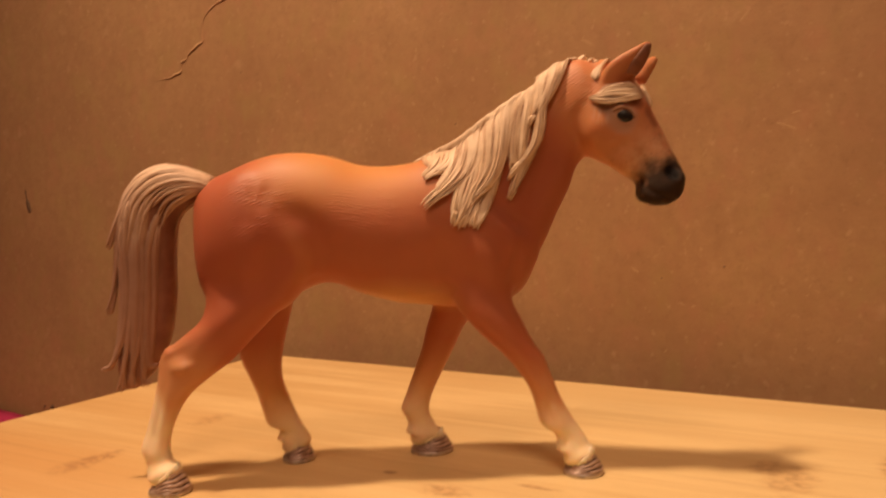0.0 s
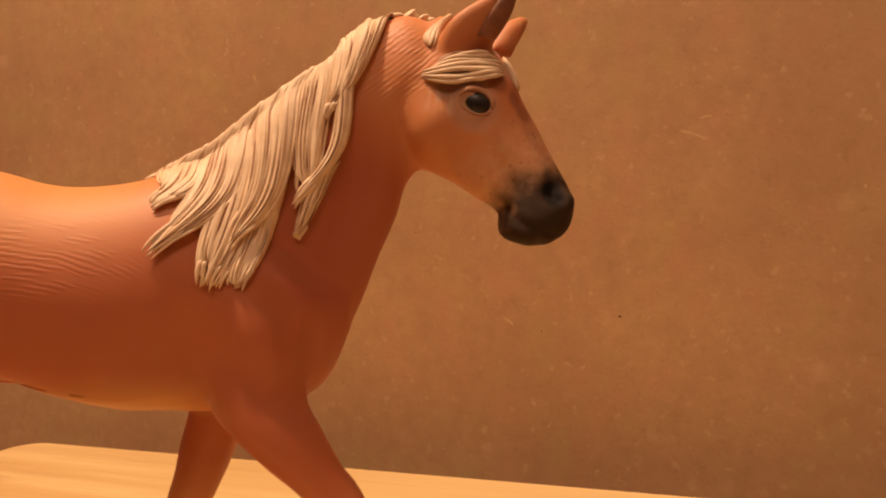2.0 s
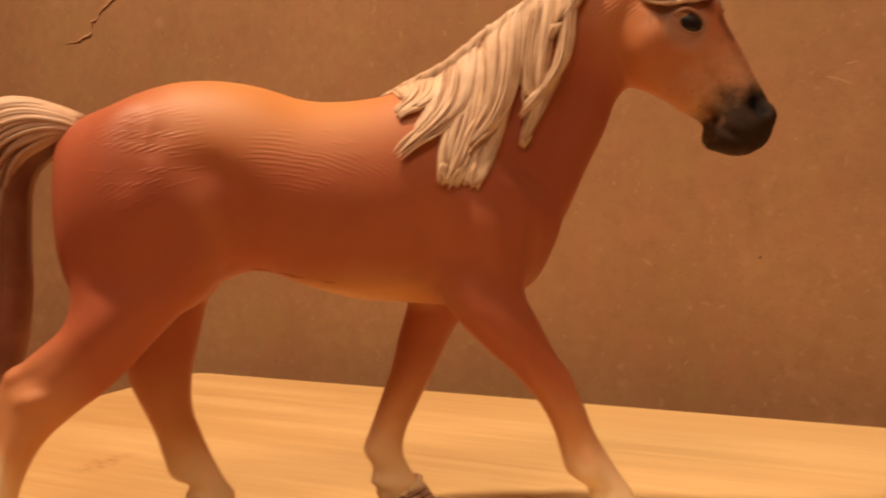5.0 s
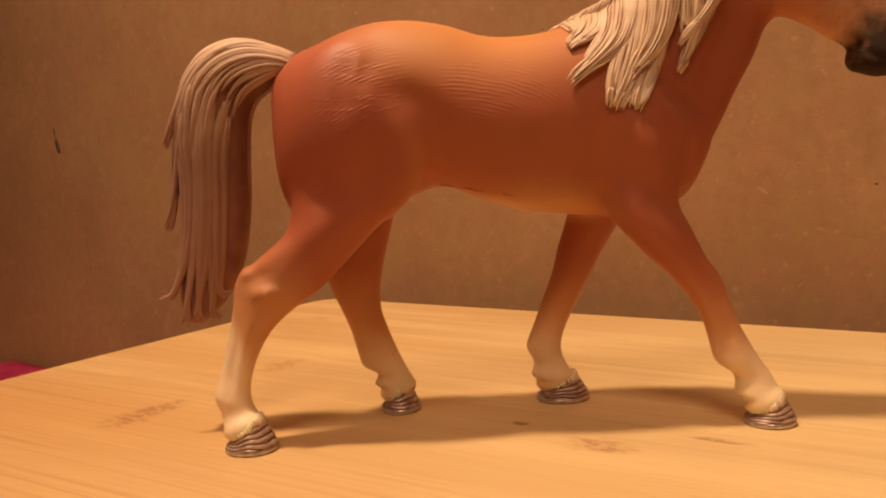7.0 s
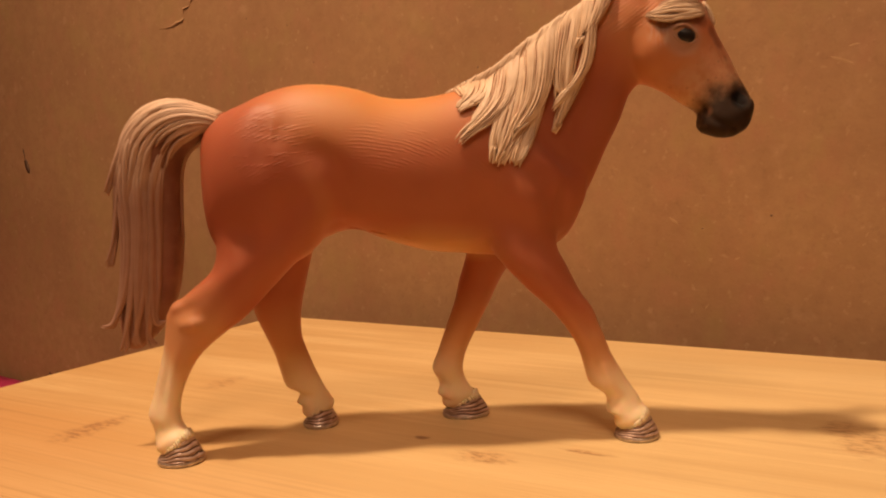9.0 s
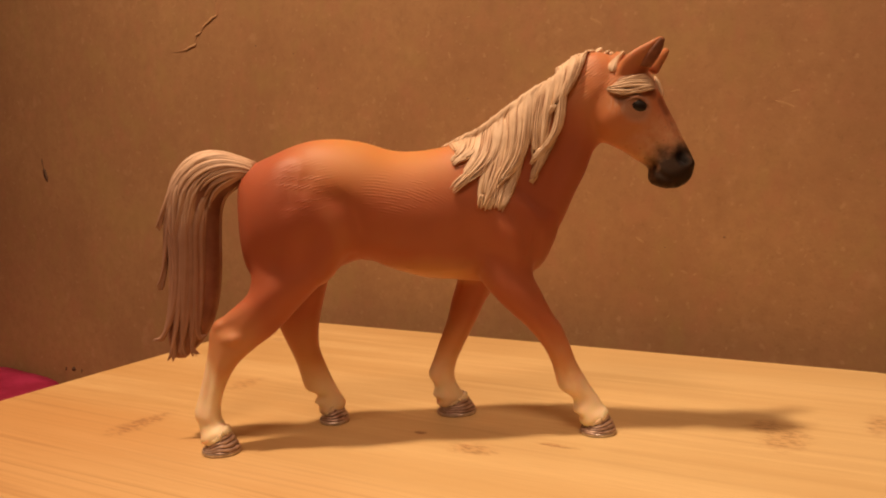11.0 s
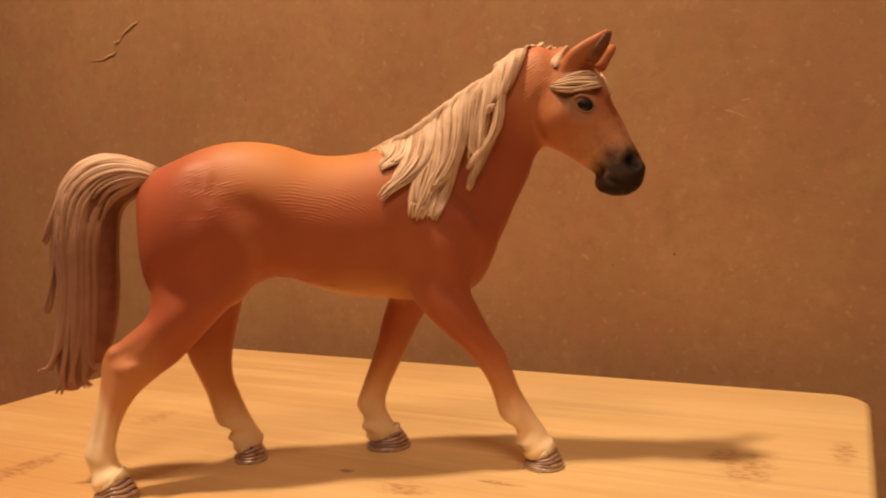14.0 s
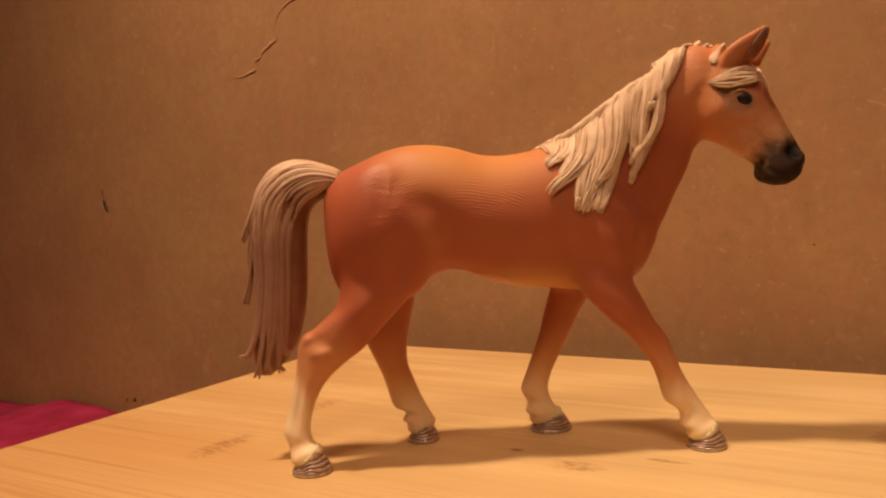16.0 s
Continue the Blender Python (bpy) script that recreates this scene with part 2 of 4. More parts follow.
def pine():
    """Oiled pine with long grain, soft bands and a few knots."""
    mat, tree, sh = material("oiled_pine")
    n = Net(tree)
    long = n.mapped((1.6, 26, 26))
    bent = n.mapped((0.9, 16, 16), (0, 0, 1.5))
    bands = n.noise(3.4, 5, 0.55, bent, 0.8)
    fibres = n.noise(40, 4, 0.6, n.mapped((1.2, 60, 60)))
    broad = n.noise(6, 3, 0.5, n.mapped((0.6, 2.2, 2.2)))
    px, py, pz = n.split()
    col = n.mix(n.ramp(bands, 0.32, 0.70), (0.53, 0.345, 0.135), (0.78, 0.605, 0.305))
    col = n.mix(n.math("MULTIPLY", n.ramp(n.noise(5.0, 3, 0.5, long, 0.4), 0.58, 0.72), 0.55), col, (0.47, 0.28, 0.105))
    col = n.mix(n.math("MULTIPLY", n.ramp(fibres, 0.46, 0.62), 0.50), col, (0.46, 0.285, 0.115))
    col = n.mix(n.math("MULTIPLY", n.ramp(broad, 0.45, 0.65), 0.40), col, (0.62, 0.375, 0.140))
    lines = n.noise(9.0, 2, 0.5, n.mapped((0.5, 34, 34), (0, 0, 0.8)), 0.5)
    col = n.mix(n.math("MULTIPLY", n.ramp(lines, 0.64, 0.70), 0.38), col, (0.38, 0.20, 0.075))
    # a redder, more strongly lined strip of heartwood along the front and left
    drift = n.math("MULTIPLY", n.math("SUBTRACT", n.noise(14, 3, 0.5, n.mapped((0.5, 1, 1))), 0.5), 0.05)
    heart = n.ramp(n.math("ADD", n.math("ADD", py, n.math("MULTIPLY", px, 0.10)), drift), -0.022, -0.052)
    col = n.mix(n.math("MULTIPLY", heart, 0.55), col, (0.57, 0.295, 0.112))
    rings = n.ramp(n.noise(6.0, 2, 0.55, n.mapped((0.45, 42, 42), (0, 0, 1.2), (2, 5, 0)), 0.9), 0.55, 0.62)
    col = n.mix(n.math("MULTIPLY", rings, n.math("ADD", n.math("MULTIPLY", heart, 0.50), 0.10)), col, (0.36, 0.165, 0.058))
    hairs = n.ramp(n.noise(12.0, 2, 0.5, n.mapped((0.4, 70, 70), (0, 0, 1.0), (7, 1, 0)), 0.4), 0.56, 0.64)
    col = n.mix(n.math("MULTIPLY", hairs, n.math("ADD", n.math("MULTIPLY", heart, 0.26), 0.10)), col, (0.38, 0.185, 0.070))
    # timber tone, with the side-to-side fall of light put into the colour
    tone = n.ramp(n.math("ADD", px, n.math("MULTIPLY", n.math("SUBTRACT", n.noise(9, 2), 0.5), 0.12)), -0.14, 0.05)
    col = n.mix(0.40, col, n.mix(tone, (0.60, 0.340, 0.125), (0.86, 0.660, 0.330)))
    # worn grain marks: centre, reach along and across the grain, strength, how broken
    for kx, ky, rx, ry, dark, gap in (
        (-0.0872, -0.0300, 0.0055, 0.0150, 0.62, 0.44), (-0.0885, 0.0170, 0.0050, 0.0110, 0.40, 0.44), (0.0322, 0.0035, 0.0070, 0.0016, 0.70, 0.42),
        (0.0130, -0.0075, 0.0085, 0.0050, 0.60, 0.46), (-0.0062, -0.0020, 0.0022, 0.0016, 0.85, 0.35), (-0.1254, 0.0766, 0.0080, 0.0040, 0.35, 0.46),
        (0.1045, 0.0540, 0.0038, 0.0110, 0.62, 0.48), (0.0840, 0.0340, 0.0075, 0.0140, 0.52, 0.46), (0.0770, 0.0410, 0.0050, 0.0080, 0.50, 0.44),
    ):
        spread = n.tree.nodes.new("ShaderNodeVectorMath")
        spread.operation = "LENGTH"
        n.link(n.mapped((1 / rx, 1 / ry, 0), (0, 0, 0), (-kx / rx, -ky / ry, 0)), spread.inputs[0])
        ragged = n.math("ADD", spread.outputs["Value"], n.math("MULTIPLY", n.math("SUBTRACT", n.noise(260, 4, 0.65, n.mapped((0.6, 1.2, 1))), 0.5), 1.5))
        area = n.ramp(ragged, 1.05, 0.25)
        dashes = n.ramp(n.noise(1.0, 3, 0.6, n.mapped((330, 800, 0), (0, 0, 6), (kx * 900, 0, 0))), gap, gap + 0.14)
        col = n.mix(n.math("MULTIPLY", area, 0.50 * dark), col, (0.50, 0.26, 0.105))
        col = n.mix(n.math("MULTIPLY", n.math("MULTIPLY", area, dashes), dark), col, (0.25, 0.115, 0.045))
    tree.links.new(col, sh.inputs["Base Color"])
    sh.inputs["Roughness"].default_value = 0.45
    n.bump(sh, n.math("ADD", fibres, n.math("MULTIPLY", bands, 0.6)), 0.00012, 0.5)
    return mat


def fibreboard():
    """Raw hardboard: felted brown fibres, paler chips, faint stains."""
    mat, tree, sh = material("raw_fibreboard")
    n = Net(tree)
    cloud = n.noise(14, 4)
    grain = n.noise(170, 5, 0.65)
    col = n.mix(n.ramp(cloud, 0.3, 0.7), (0.345, 0.185, 0.084), (0.415, 0.24, 0.108))
    col = n.mix(n.math("MULTIPLY", n.ramp(n.noise(38, 4, 0.6), 0.45, 0.7), 0.30), col, (0.30, 0.165, 0.07))
    col = n.mix(n.math("MULTIPLY", n.ramp(grain, 0.35, 0.7), 0.38), col, (0.27, 0.135, 0.058))
    col = n.mix(n.math("MULTIPLY", n.ramp(n.noise(420, 3, 0.6), 0.58, 0.70), 0.18), col, (0.19, 0.095, 0.042))
    col = n.mix(n.math("MULTIPLY", n.ramp(n.noise(320, 3), 0.60, 0.75), 0.35), col, (0.56, 0.36, 0.19))
    col = n.mix(n.math("MULTIPLY", n.ramp(n.noise(90, 3, 0.5, n.mapped((1, 1, 1), (0, 0, 0), (3, 1, 7))), 0.62, 0.78), 0.35), col, (0.52, 0.32, 0.17))
    col = n.mix(n.math("MULTIPLY", n.ramp(n.noise(55, 4, 0.6, n.mapped((1, 1, 0.7), (0, 0, 0), (9, 2, 4))), 0.48, 0.68), 0.40), col, (0.36, 0.235, 0.085))
    col = n.mix(n.math("MULTIPLY", n.ramp(n.noise(70, 4, 0.6, n.mapped((1, 1, 0.7), (0, 0, 0), (1, 8, 2))), 0.50, 0.70), 0.40), col, (0.40, 0.185, 0.095))
    tree.links.new(col, sh.inputs["Base Color"])
    sh.inputs["Roughness"].default_value = 0.75
    n.bump(sh, n.math("ADD", grain, n.noise(900, 2)), 0.00012, 0.4)
    return mat


COAT = coat_paint()
HAIR = hair_paint()
HOOF = hoof_paint()
EYE = plain_paint("glossy_black_eye", (0.008, 0.005, 0.004), (0.013, 0.008, 0.006), 0.42)
HAIR_BROWN = plain_paint("darker_brown_hair", (0.47, 0.270, 0.170), (0.57, 0.345, 0.225), 0.6)
# dark brown with the ear hollow's shade in it, also on the upper lid
EAR = plain_paint("shaded_ear_brown", (0.20, 0.075, 0.038), (0.28, 0.105, 0.052), 0.6)
# core brown under the strands; its bare inner strip has the tail's shade painted in
TAIL_GROUND = plain_paint("brown_tail_core", (0.24, 0.100, 0.062), (0.34, 0.155, 0.098), 0.6, 160)
HOOF_DARK = plain_paint("dark_hoof_valley", (0.085, 0.042, 0.026), (0.13, 0.065, 0.040), 0.5, 500)
SILVER = plain_paint("silver_shoe_paint", (0.50, 0.42, 0.36), (0.70, 0.61, 0.54), 0.30, 700, 0.0002, 0.75)
PINE = pine()
BOARD = fibreboard()
FLECK = plain_paint("pale_wood_fibre", (0.40, 0.232, 0.107), (0.46, 0.280, 0.136), 0.8)
SOOT = plain_paint("dark_scuff", (0.10, 0.055, 0.030), (0.16, 0.088, 0.045), 0.8, 500)
PINK = plain_paint("pink_cloth", (0.34, 0.011, 0.062), (0.47, 0.026, 0.11), 0.7, 60, 0.0004)
PLASTER = plain_paint("room_plaster", (0.42, 0.34, 0.27), (0.48, 0.39, 0.31), 0.85, 6)
FLOOR = plain_paint("brown_floor", (0.16, 0.085, 0.045), (0.22, 0.12, 0.065), 0.6, 12)


# ---- building helpers ----
def mesh_object(name, bm, mats, smooth=True, parent=None):
    data = bpy.data.meshes.new(name)
    bm.normal_update()
    bm.to_mesh(data)
    bm.free()
    for mat in mats if isinstance(mats, (list, tuple)) else [mats]:
        data.materials.append(mat)
    for poly in data.polygons:
        poly.use_smooth = smooth
    ob = new(name, data)
    ob.parent = parent
    return ob


def part(name, bm, mat, parent, label="", smooth=True):
    ob = mesh_object(name, bm, mat, smooth, parent)
    return tagged(ob, label)


def box(bm, lo, hi, bevel=0.0, segments=2):
    made = bmesh.ops.create_cube(bm, size=1.0)["verts"]
    for v in made:
        v.co = Vector([lo[k] + (v.co[k] + 0.5) * (hi[k] - lo[k]) for k in range(3)])
    if bevel:
        edges = list({e for v in made for e in v.link_edges})
        bmesh.ops.bevel(bm, geom=edges, offset=bevel, segments=segments, profile=0.5, affect="EDGES")


def tube(bm, rings, mat=0, cap=True):
    """A closed skin over rings of points."""
    loops = [[bm.verts.new(p) for p in ring] for ring in rings]
    count = len(loops[0])
    for a, b in zip(loops, loops[1:]):
        for k in range(count):
            face = bm.faces.new((a[k], a[(k + 1) % count], b[(k + 1) % count], b[k]))
            face.material_index, face.smooth = mat, True
    if cap:
        for loop, flip in ((loops[0], True), (loops[-1], False)):
            centre = bm.verts.new(sum((v.co for v in loop), Vector()) / count)
            for k in range(count):
                pair = (loop[(k + 1) % count], loop[k]) if flip else (loop[k], loop[(k + 1) % count])
                face = bm.faces.new((*pair, centre))
                face.material_index, face.smooth = mat, True


def spline(rows, steps):
    """Rows of numbers, joined by a smooth curve through all of them."""
    rows = [np.array(r, float) for r in rows]
    padded = [2 * rows[0] - rows[1], *rows, 2 * rows[-1] - rows[-2]]
    out = []
    for k in range(1, len(padded) - 2):
        p0, p1, p2, p3 = padded[k - 1 : k + 3]
        for s in range(steps):
            t = s / steps
            out.append(0.5 * (2 * p1 + (p2 - p0) * t + (2 * p0 - 5 * p1 + 4 * p2 - p3) * t * t + (3 * p1 - p0 - 3 * p2 + p3) * t**3))
    return [*out, rows[-1]]


def section_rings(rows, steps=5, turn=0.0, sides=28, square=1.0):
    """Oval rings. A row: x and z of two opposite points, the middle's y, half the width; millimetres."""
    side = Vector((-math.sin(radians(turn)), math.cos(radians(turn)), 0))
    rings = []
    for ax, az, bx, bz, y, w in spline(rows, steps):
        mid, half = Vector(((ax + bx) / 2, y, (az + bz) / 2)), Vector(((ax - bx) / 2, 0, (az - bz) / 2))
        ring = []
        for k in range(sides):
            c, s = math.cos(2 * math.pi * k / sides), math.sin(2 * math.pi * k / sides)
            c, s = math.copysign(abs(c) ** square, c), math.copysign(abs(s) ** square, s)
            ring.append((mid + half * c + side * (max(w, 0.2) * s)) / 1000)
        rings.append(ring)
    return rings


def ellipsoid(bm, centre, radii, turn=(0, 0, 0), mat=0, fine=16):
    made = bmesh.ops.create_uvsphere(bm, u_segments=fine + 8, v_segments=fine, radius=1.0)["verts"]
    m = Matrix.Translation(Vector(centre) / 1000) @ pose(0, 0, 0, *turn) @ Matrix.Diagonal((*(r / 1000 for r in radii), 1))
    for v in made:
        v.co = m @ v.co
    for face in {f for v in made for f in v.link_faces}:
        face.material_index, face.smooth = mat, True


# ---- toy horse ----
# rows: x and z of the upper or rear point, x and z of the lower or front point, y, half width
TRUNK = [
    (-52.1, 72.7, -53.3, 67.6, 0.0, 3.0), (-48.1, 76.0, -53.0, 54.6, 0.0, 8.4), (-44.1, 77.6, -51.2, 46.3, 0.0, 11.5),
    (-38.4, 80.1, -46.5, 42.8, 0.0, 13.0), (-32.0, 81.7, -36.8, 42.5, 0.0, 14.0), (-25.5, 81.8, -26.0, 47.1, 0.0, 13.6),
    (-18.3, 80.6, -19.4, 48.7, 0.0, 13.6), (-11.1, 78.2, -12.9, 46.3, 0.0, 14.3), (-3.7, 77.9, -3.8, 43.1, 0.0, 14.6),
    (3.7, 79.0, 4.5, 42.1, 0.0, 14.0), (11.1, 81.3, 11.9, 41.3, -0.5, 12.8), (17.6, 82.0, 19.4, 40.5, -1.0, 11.6),
    (24.1, 78.0, 26.1, 43.2, -1.5, 10.2), (28.0, 72.0, 29.7, 46.5, -2.0, 8.2), (31.9, 65.0, 33.1, 53.7, -3.0, 4.5),
]
NECK = [
    (3.6, 77.6, 24.7, 43.6, 0.0, 10.5), (11.8, 81.4, 30.9, 50.3, -1.5, 9.5), (19.8, 87.2, 34.9, 57.5, -3.0, 8.3),
    (26.9, 92.7, 37.7, 64.5, -5.0, 7.2), (33.0, 96.9, 40.6, 71.0, -7.0, 7.1), (38.0, 100.6, 42.2, 76.1, -8.5, 6.7),
    (43.5, 102.0, 44.6, 78.6, -10.0, 6.4), (49.0, 99.5, 49.5, 82.0, -11.0, 4.5),
]
HEAD = [
    (48.3, 102.2, 41.1, 89.0, -10.0, 4.6), (52.2, 100.5, 41.4, 81.2, -10.5, 6.8), (56.0, 97.2, 44.8, 78.3, -11.0, 7.4),
    (58.5, 93.6, 49.3, 75.8, -12.0, 6.9), (60.2, 88.5, 51.9, 73.7, -13.0, 6.0), (62.3, 83.8, 54.0, 72.3, -14.0, 5.0),
    (64.5, 78.7, 55.4, 70.8, -14.8, 4.5), (66.3, 74.8, 55.5, 68.4, -15.5, 4.9), (67.0, 71.8, 57.2, 66.5, -16.0, 4.8),
    (66.2, 68.7, 60.4, 65.7, -16.0, 3.6), (64.9, 67.2, 62.5, 66.0, -16.0, 1.8),
]
HIND_NEAR = [
    (-48.0, 62.0, -27.0, 60.0, -3.5, 4.0), (-50.9, 53.5, -25.0, 50.0, -5.6, 6.2), (-49.8, 47.2, -27.9, 46.0, -6.4, 6.5), (-50.9, 41.6, -32.3, 42.5, -6.8, 6.0),
    (-55.6, 37.2, -37.9, 37.0, -7.2, 5.3), (-60.9, 33.0, -43.9, 31.0, -7.5, 4.5), (-61.8, 28.5, -48.9, 27.5, -7.9, 4.0),
    (-62.6, 23.8, -54.0, 23.3, -8.3, 3.4), (-63.8, 19.1, -57.0, 18.8, -8.7, 2.9), (-65.1, 14.4, -58.8, 14.1, -9.1, 2.8),
    (-66.3, 10.6, -59.3, 10.3, -9.5, 3.2), (-65.2, 7.7, -58.4, 7.4, -9.8, 2.9), (-64.9, 5.4, -56.9, 5.0, -10.2, 3.6),
]
HIND_FAR = [
    (-46.0, 58.0, -28.0, 58.0, 4.0, 4.0), (-47.1, 46.9, -29.5, 46.3, 7.0, 5.6), (-46.7, 38.3, -31.7, 37.7, 7.4, 5.5), (-44.9, 29.2, -33.6, 29.9, 7.8, 4.6),
    (-42.7, 23.6, -34.0, 23.4, 8.2, 4.0), (-40.9, 18.8, -32.6, 18.4, 8.6, 3.4), (-39.8, 14.2, -30.9, 13.8, 9.0, 3.0),
    (-38.6, 10.3, -29.0, 9.5, 9.4, 3.2), (-35.4, 8.7, -28.2, 8.0, 9.8, 2.9), (-36.8, 6.0, -27.4, 5.4, 10.2, 3.6),
]
FORE_FAR = [
    (10.0, 56.0, 21.0, 56.0, 3.0, 3.0), (7.3, 44.9, 19.1, 44.5, 6.5, 5.0), (6.1, 39.7, 17.3, 39.2, 8.0, 5.5), (4.4, 34.4, 14.2, 34.0, 8.5, 4.8),
    (3.1, 29.1, 11.7, 28.8, 9.0, 4.2), (0.8, 22.9, 8.5, 22.6, 9.5, 3.6), (-1.4, 17.0, 5.7, 16.7, 10.0, 3.2),
    (-2.9, 12.7, 4.8, 12.3, 10.5, 3.3), (-1.2, 8.9, 6.0, 8.5, 11.0, 2.9), (-2.2, 5.6, 8.2, 5.2, 11.5, 3.8),
]
FORE_NEAR = [
    (11.0, 62.0, 24.0, 62.0, -4.0, 3.0), (9.4, 52.0, 26.0, 51.4, -6.2, 5.2), (10.2, 44.5, 25.5, 43.9, -7.6, 5.6), (13.6, 39.5, 27.3, 39.5, -8.7, 5.5),
    (18.5, 34.1, 30.0, 33.7, -9.0, 5.0), (23.1, 29.7, 32.7, 28.7, -9.3, 4.3), (27.0, 24.8, 34.9, 24.2, -9.7, 3.7),
    (29.3, 20.5, 36.4, 19.9, -10.0, 3.2), (30.5, 16.0, 38.6, 15.7, -10.3, 3.0), (31.6, 12.4, 40.8, 12.0, -10.7, 3.2),
    (35.1, 9.7, 42.6, 9.3, -11.0, 2.9), (34.9, 5.8, 44.0, 5.6, -11.3, 3.8),
]
TAIL = [
    (-46.6, 75.6, -48.4, 70.2, 0.0, 3.0), (-51.5, 77.0, -51.2, 71.6, 0.2, 3.5), (-58.2, 79.0, -53.6, 69.6, 0.8, 4.4),
    (-64.9, 77.4, -56.7, 67.2, 1.6, 5.0), (-69.8, 73.0, -58.3, 63.4, 2.2, 5.2), (-72.2, 67.4, -59.0, 58.0, 2.8, 5.2),
    (-73.2, 61.0, -59.4, 52.2, 3.2, 5.0), (-73.0, 54.0, -59.8, 46.4, 3.5, 4.8), (-73.6, 46.0, -60.8, 38.2, 3.7, 4.5),
    (-74.0, 38.0, -62.4, 32.3, 3.8, 4.1), (-75.0, 30.5, -65.0, 28.0, 3.8, 3.4),
    (-74.8, 26.6, -67.2, 25.6, 3.8, 2.8), (-73.4, 23.0, -70.4, 22.8, 3.8, 1.4),
]
# tail clumps: where across the tail they lie, where along it they begin, x and z of the tip, strands
TAIL_CLUMPS = [
    (0.60, 0.78, 0.34, -64.6, 29.0, 6), (0.48, 0.70, 0.40, -67.2, 23.8, 9), (0.34, 0.56, 0.42, -70.5, 23.8, 10), (0.18, 0.42, 0.40, -74.0, 22.6, 11),
    (0.05, 0.28, 0.38, -77.4, 28.3, 12), (0.0, 0.16, 0.34, -75.6, 42.2, 9), (0.0, 0.12, 0.16, -74.9, 58.6, 8), (0.28, 0.52, 0.32, -70.0, 36.0, 6), (0.14, 0.34, 0.30, -72.0, 48.0, 6),
]
# hair locks: x and z of root, bend and tip along one edge, then along the other; height above the layer below
LEFT_LOCKS = [
    (2.8, 79.4, 4.7, 77.9, 5.8, 76.9, 9.1, 82.1, 8.2, 78.8, 6.4, 76.5, 0.2),
    (15.4, 74.0, 13.2, 67.4, 11.6, 62.4, 20.2, 73.6, 17.3, 67.7, 14.0, 61.6, 0.1),
    (17.4, 71.2, 15.6, 66.5, 14.4, 62.2, 23.2, 75.2, 21.2, 68.5, 17.2, 61.4, 0.0),
    (16.8, 83.0, 11.4, 70.6, 10.0, 63.4, 21.4, 83.4, 16.9, 69.9, 12.3, 61.6, 0.4),
    (6.6, 80.9, 6.0, 77.8, 3.9, 75.0, 14.6, 85.1, 12.4, 77.4, 4.6, 73.2, 0.4),
    (12.6, 84.0, 9.4, 75.6, 3.2, 68.0, 20.9, 89.2, 17.4, 75.6, 4.6, 66.6, 0.6),
    (19.3, 88.4, 18.3, 77.7, 15.0, 69.6, 27.3, 93.3, 23.6, 75.8, 15.4, 67.1, 1.1),
]
# the crest's upper line: x and z
CREST = [(2.2, 78.8), (7.9, 81.9), (12.0, 83.7), (16.2, 86.7), (20.5, 89.7), (26.6, 93.8), (30.2, 95.6), (33.7, 97.7), (36.0, 99.5), (39.4, 101.9), (41.0, 101.2)]
RIGHT_LOCKS = [
    (25.6, 74.1, 24.8, 70.9, 24.6, 68.7, 31.2, 78.4, 28.7, 73.9, 25.4, 68.1, 0.0),
    (27.2, 93.5, 25.0, 83.7, 25.1, 74.8, 32.9, 95.8, 30.7, 86.1, 28.6, 76.4, 0.3),
    (31.4, 90.0, 30.2, 81.7, 24.8, 74.9, 33.9, 89.9, 32.6, 81.6, 25.0, 72.8, 0.7),
    (31.7, 94.9, 31.1, 90.1, 29.9, 86.5, 40.2, 100.7, 35.8, 92.5, 30.3, 85.8, 0.9),
]


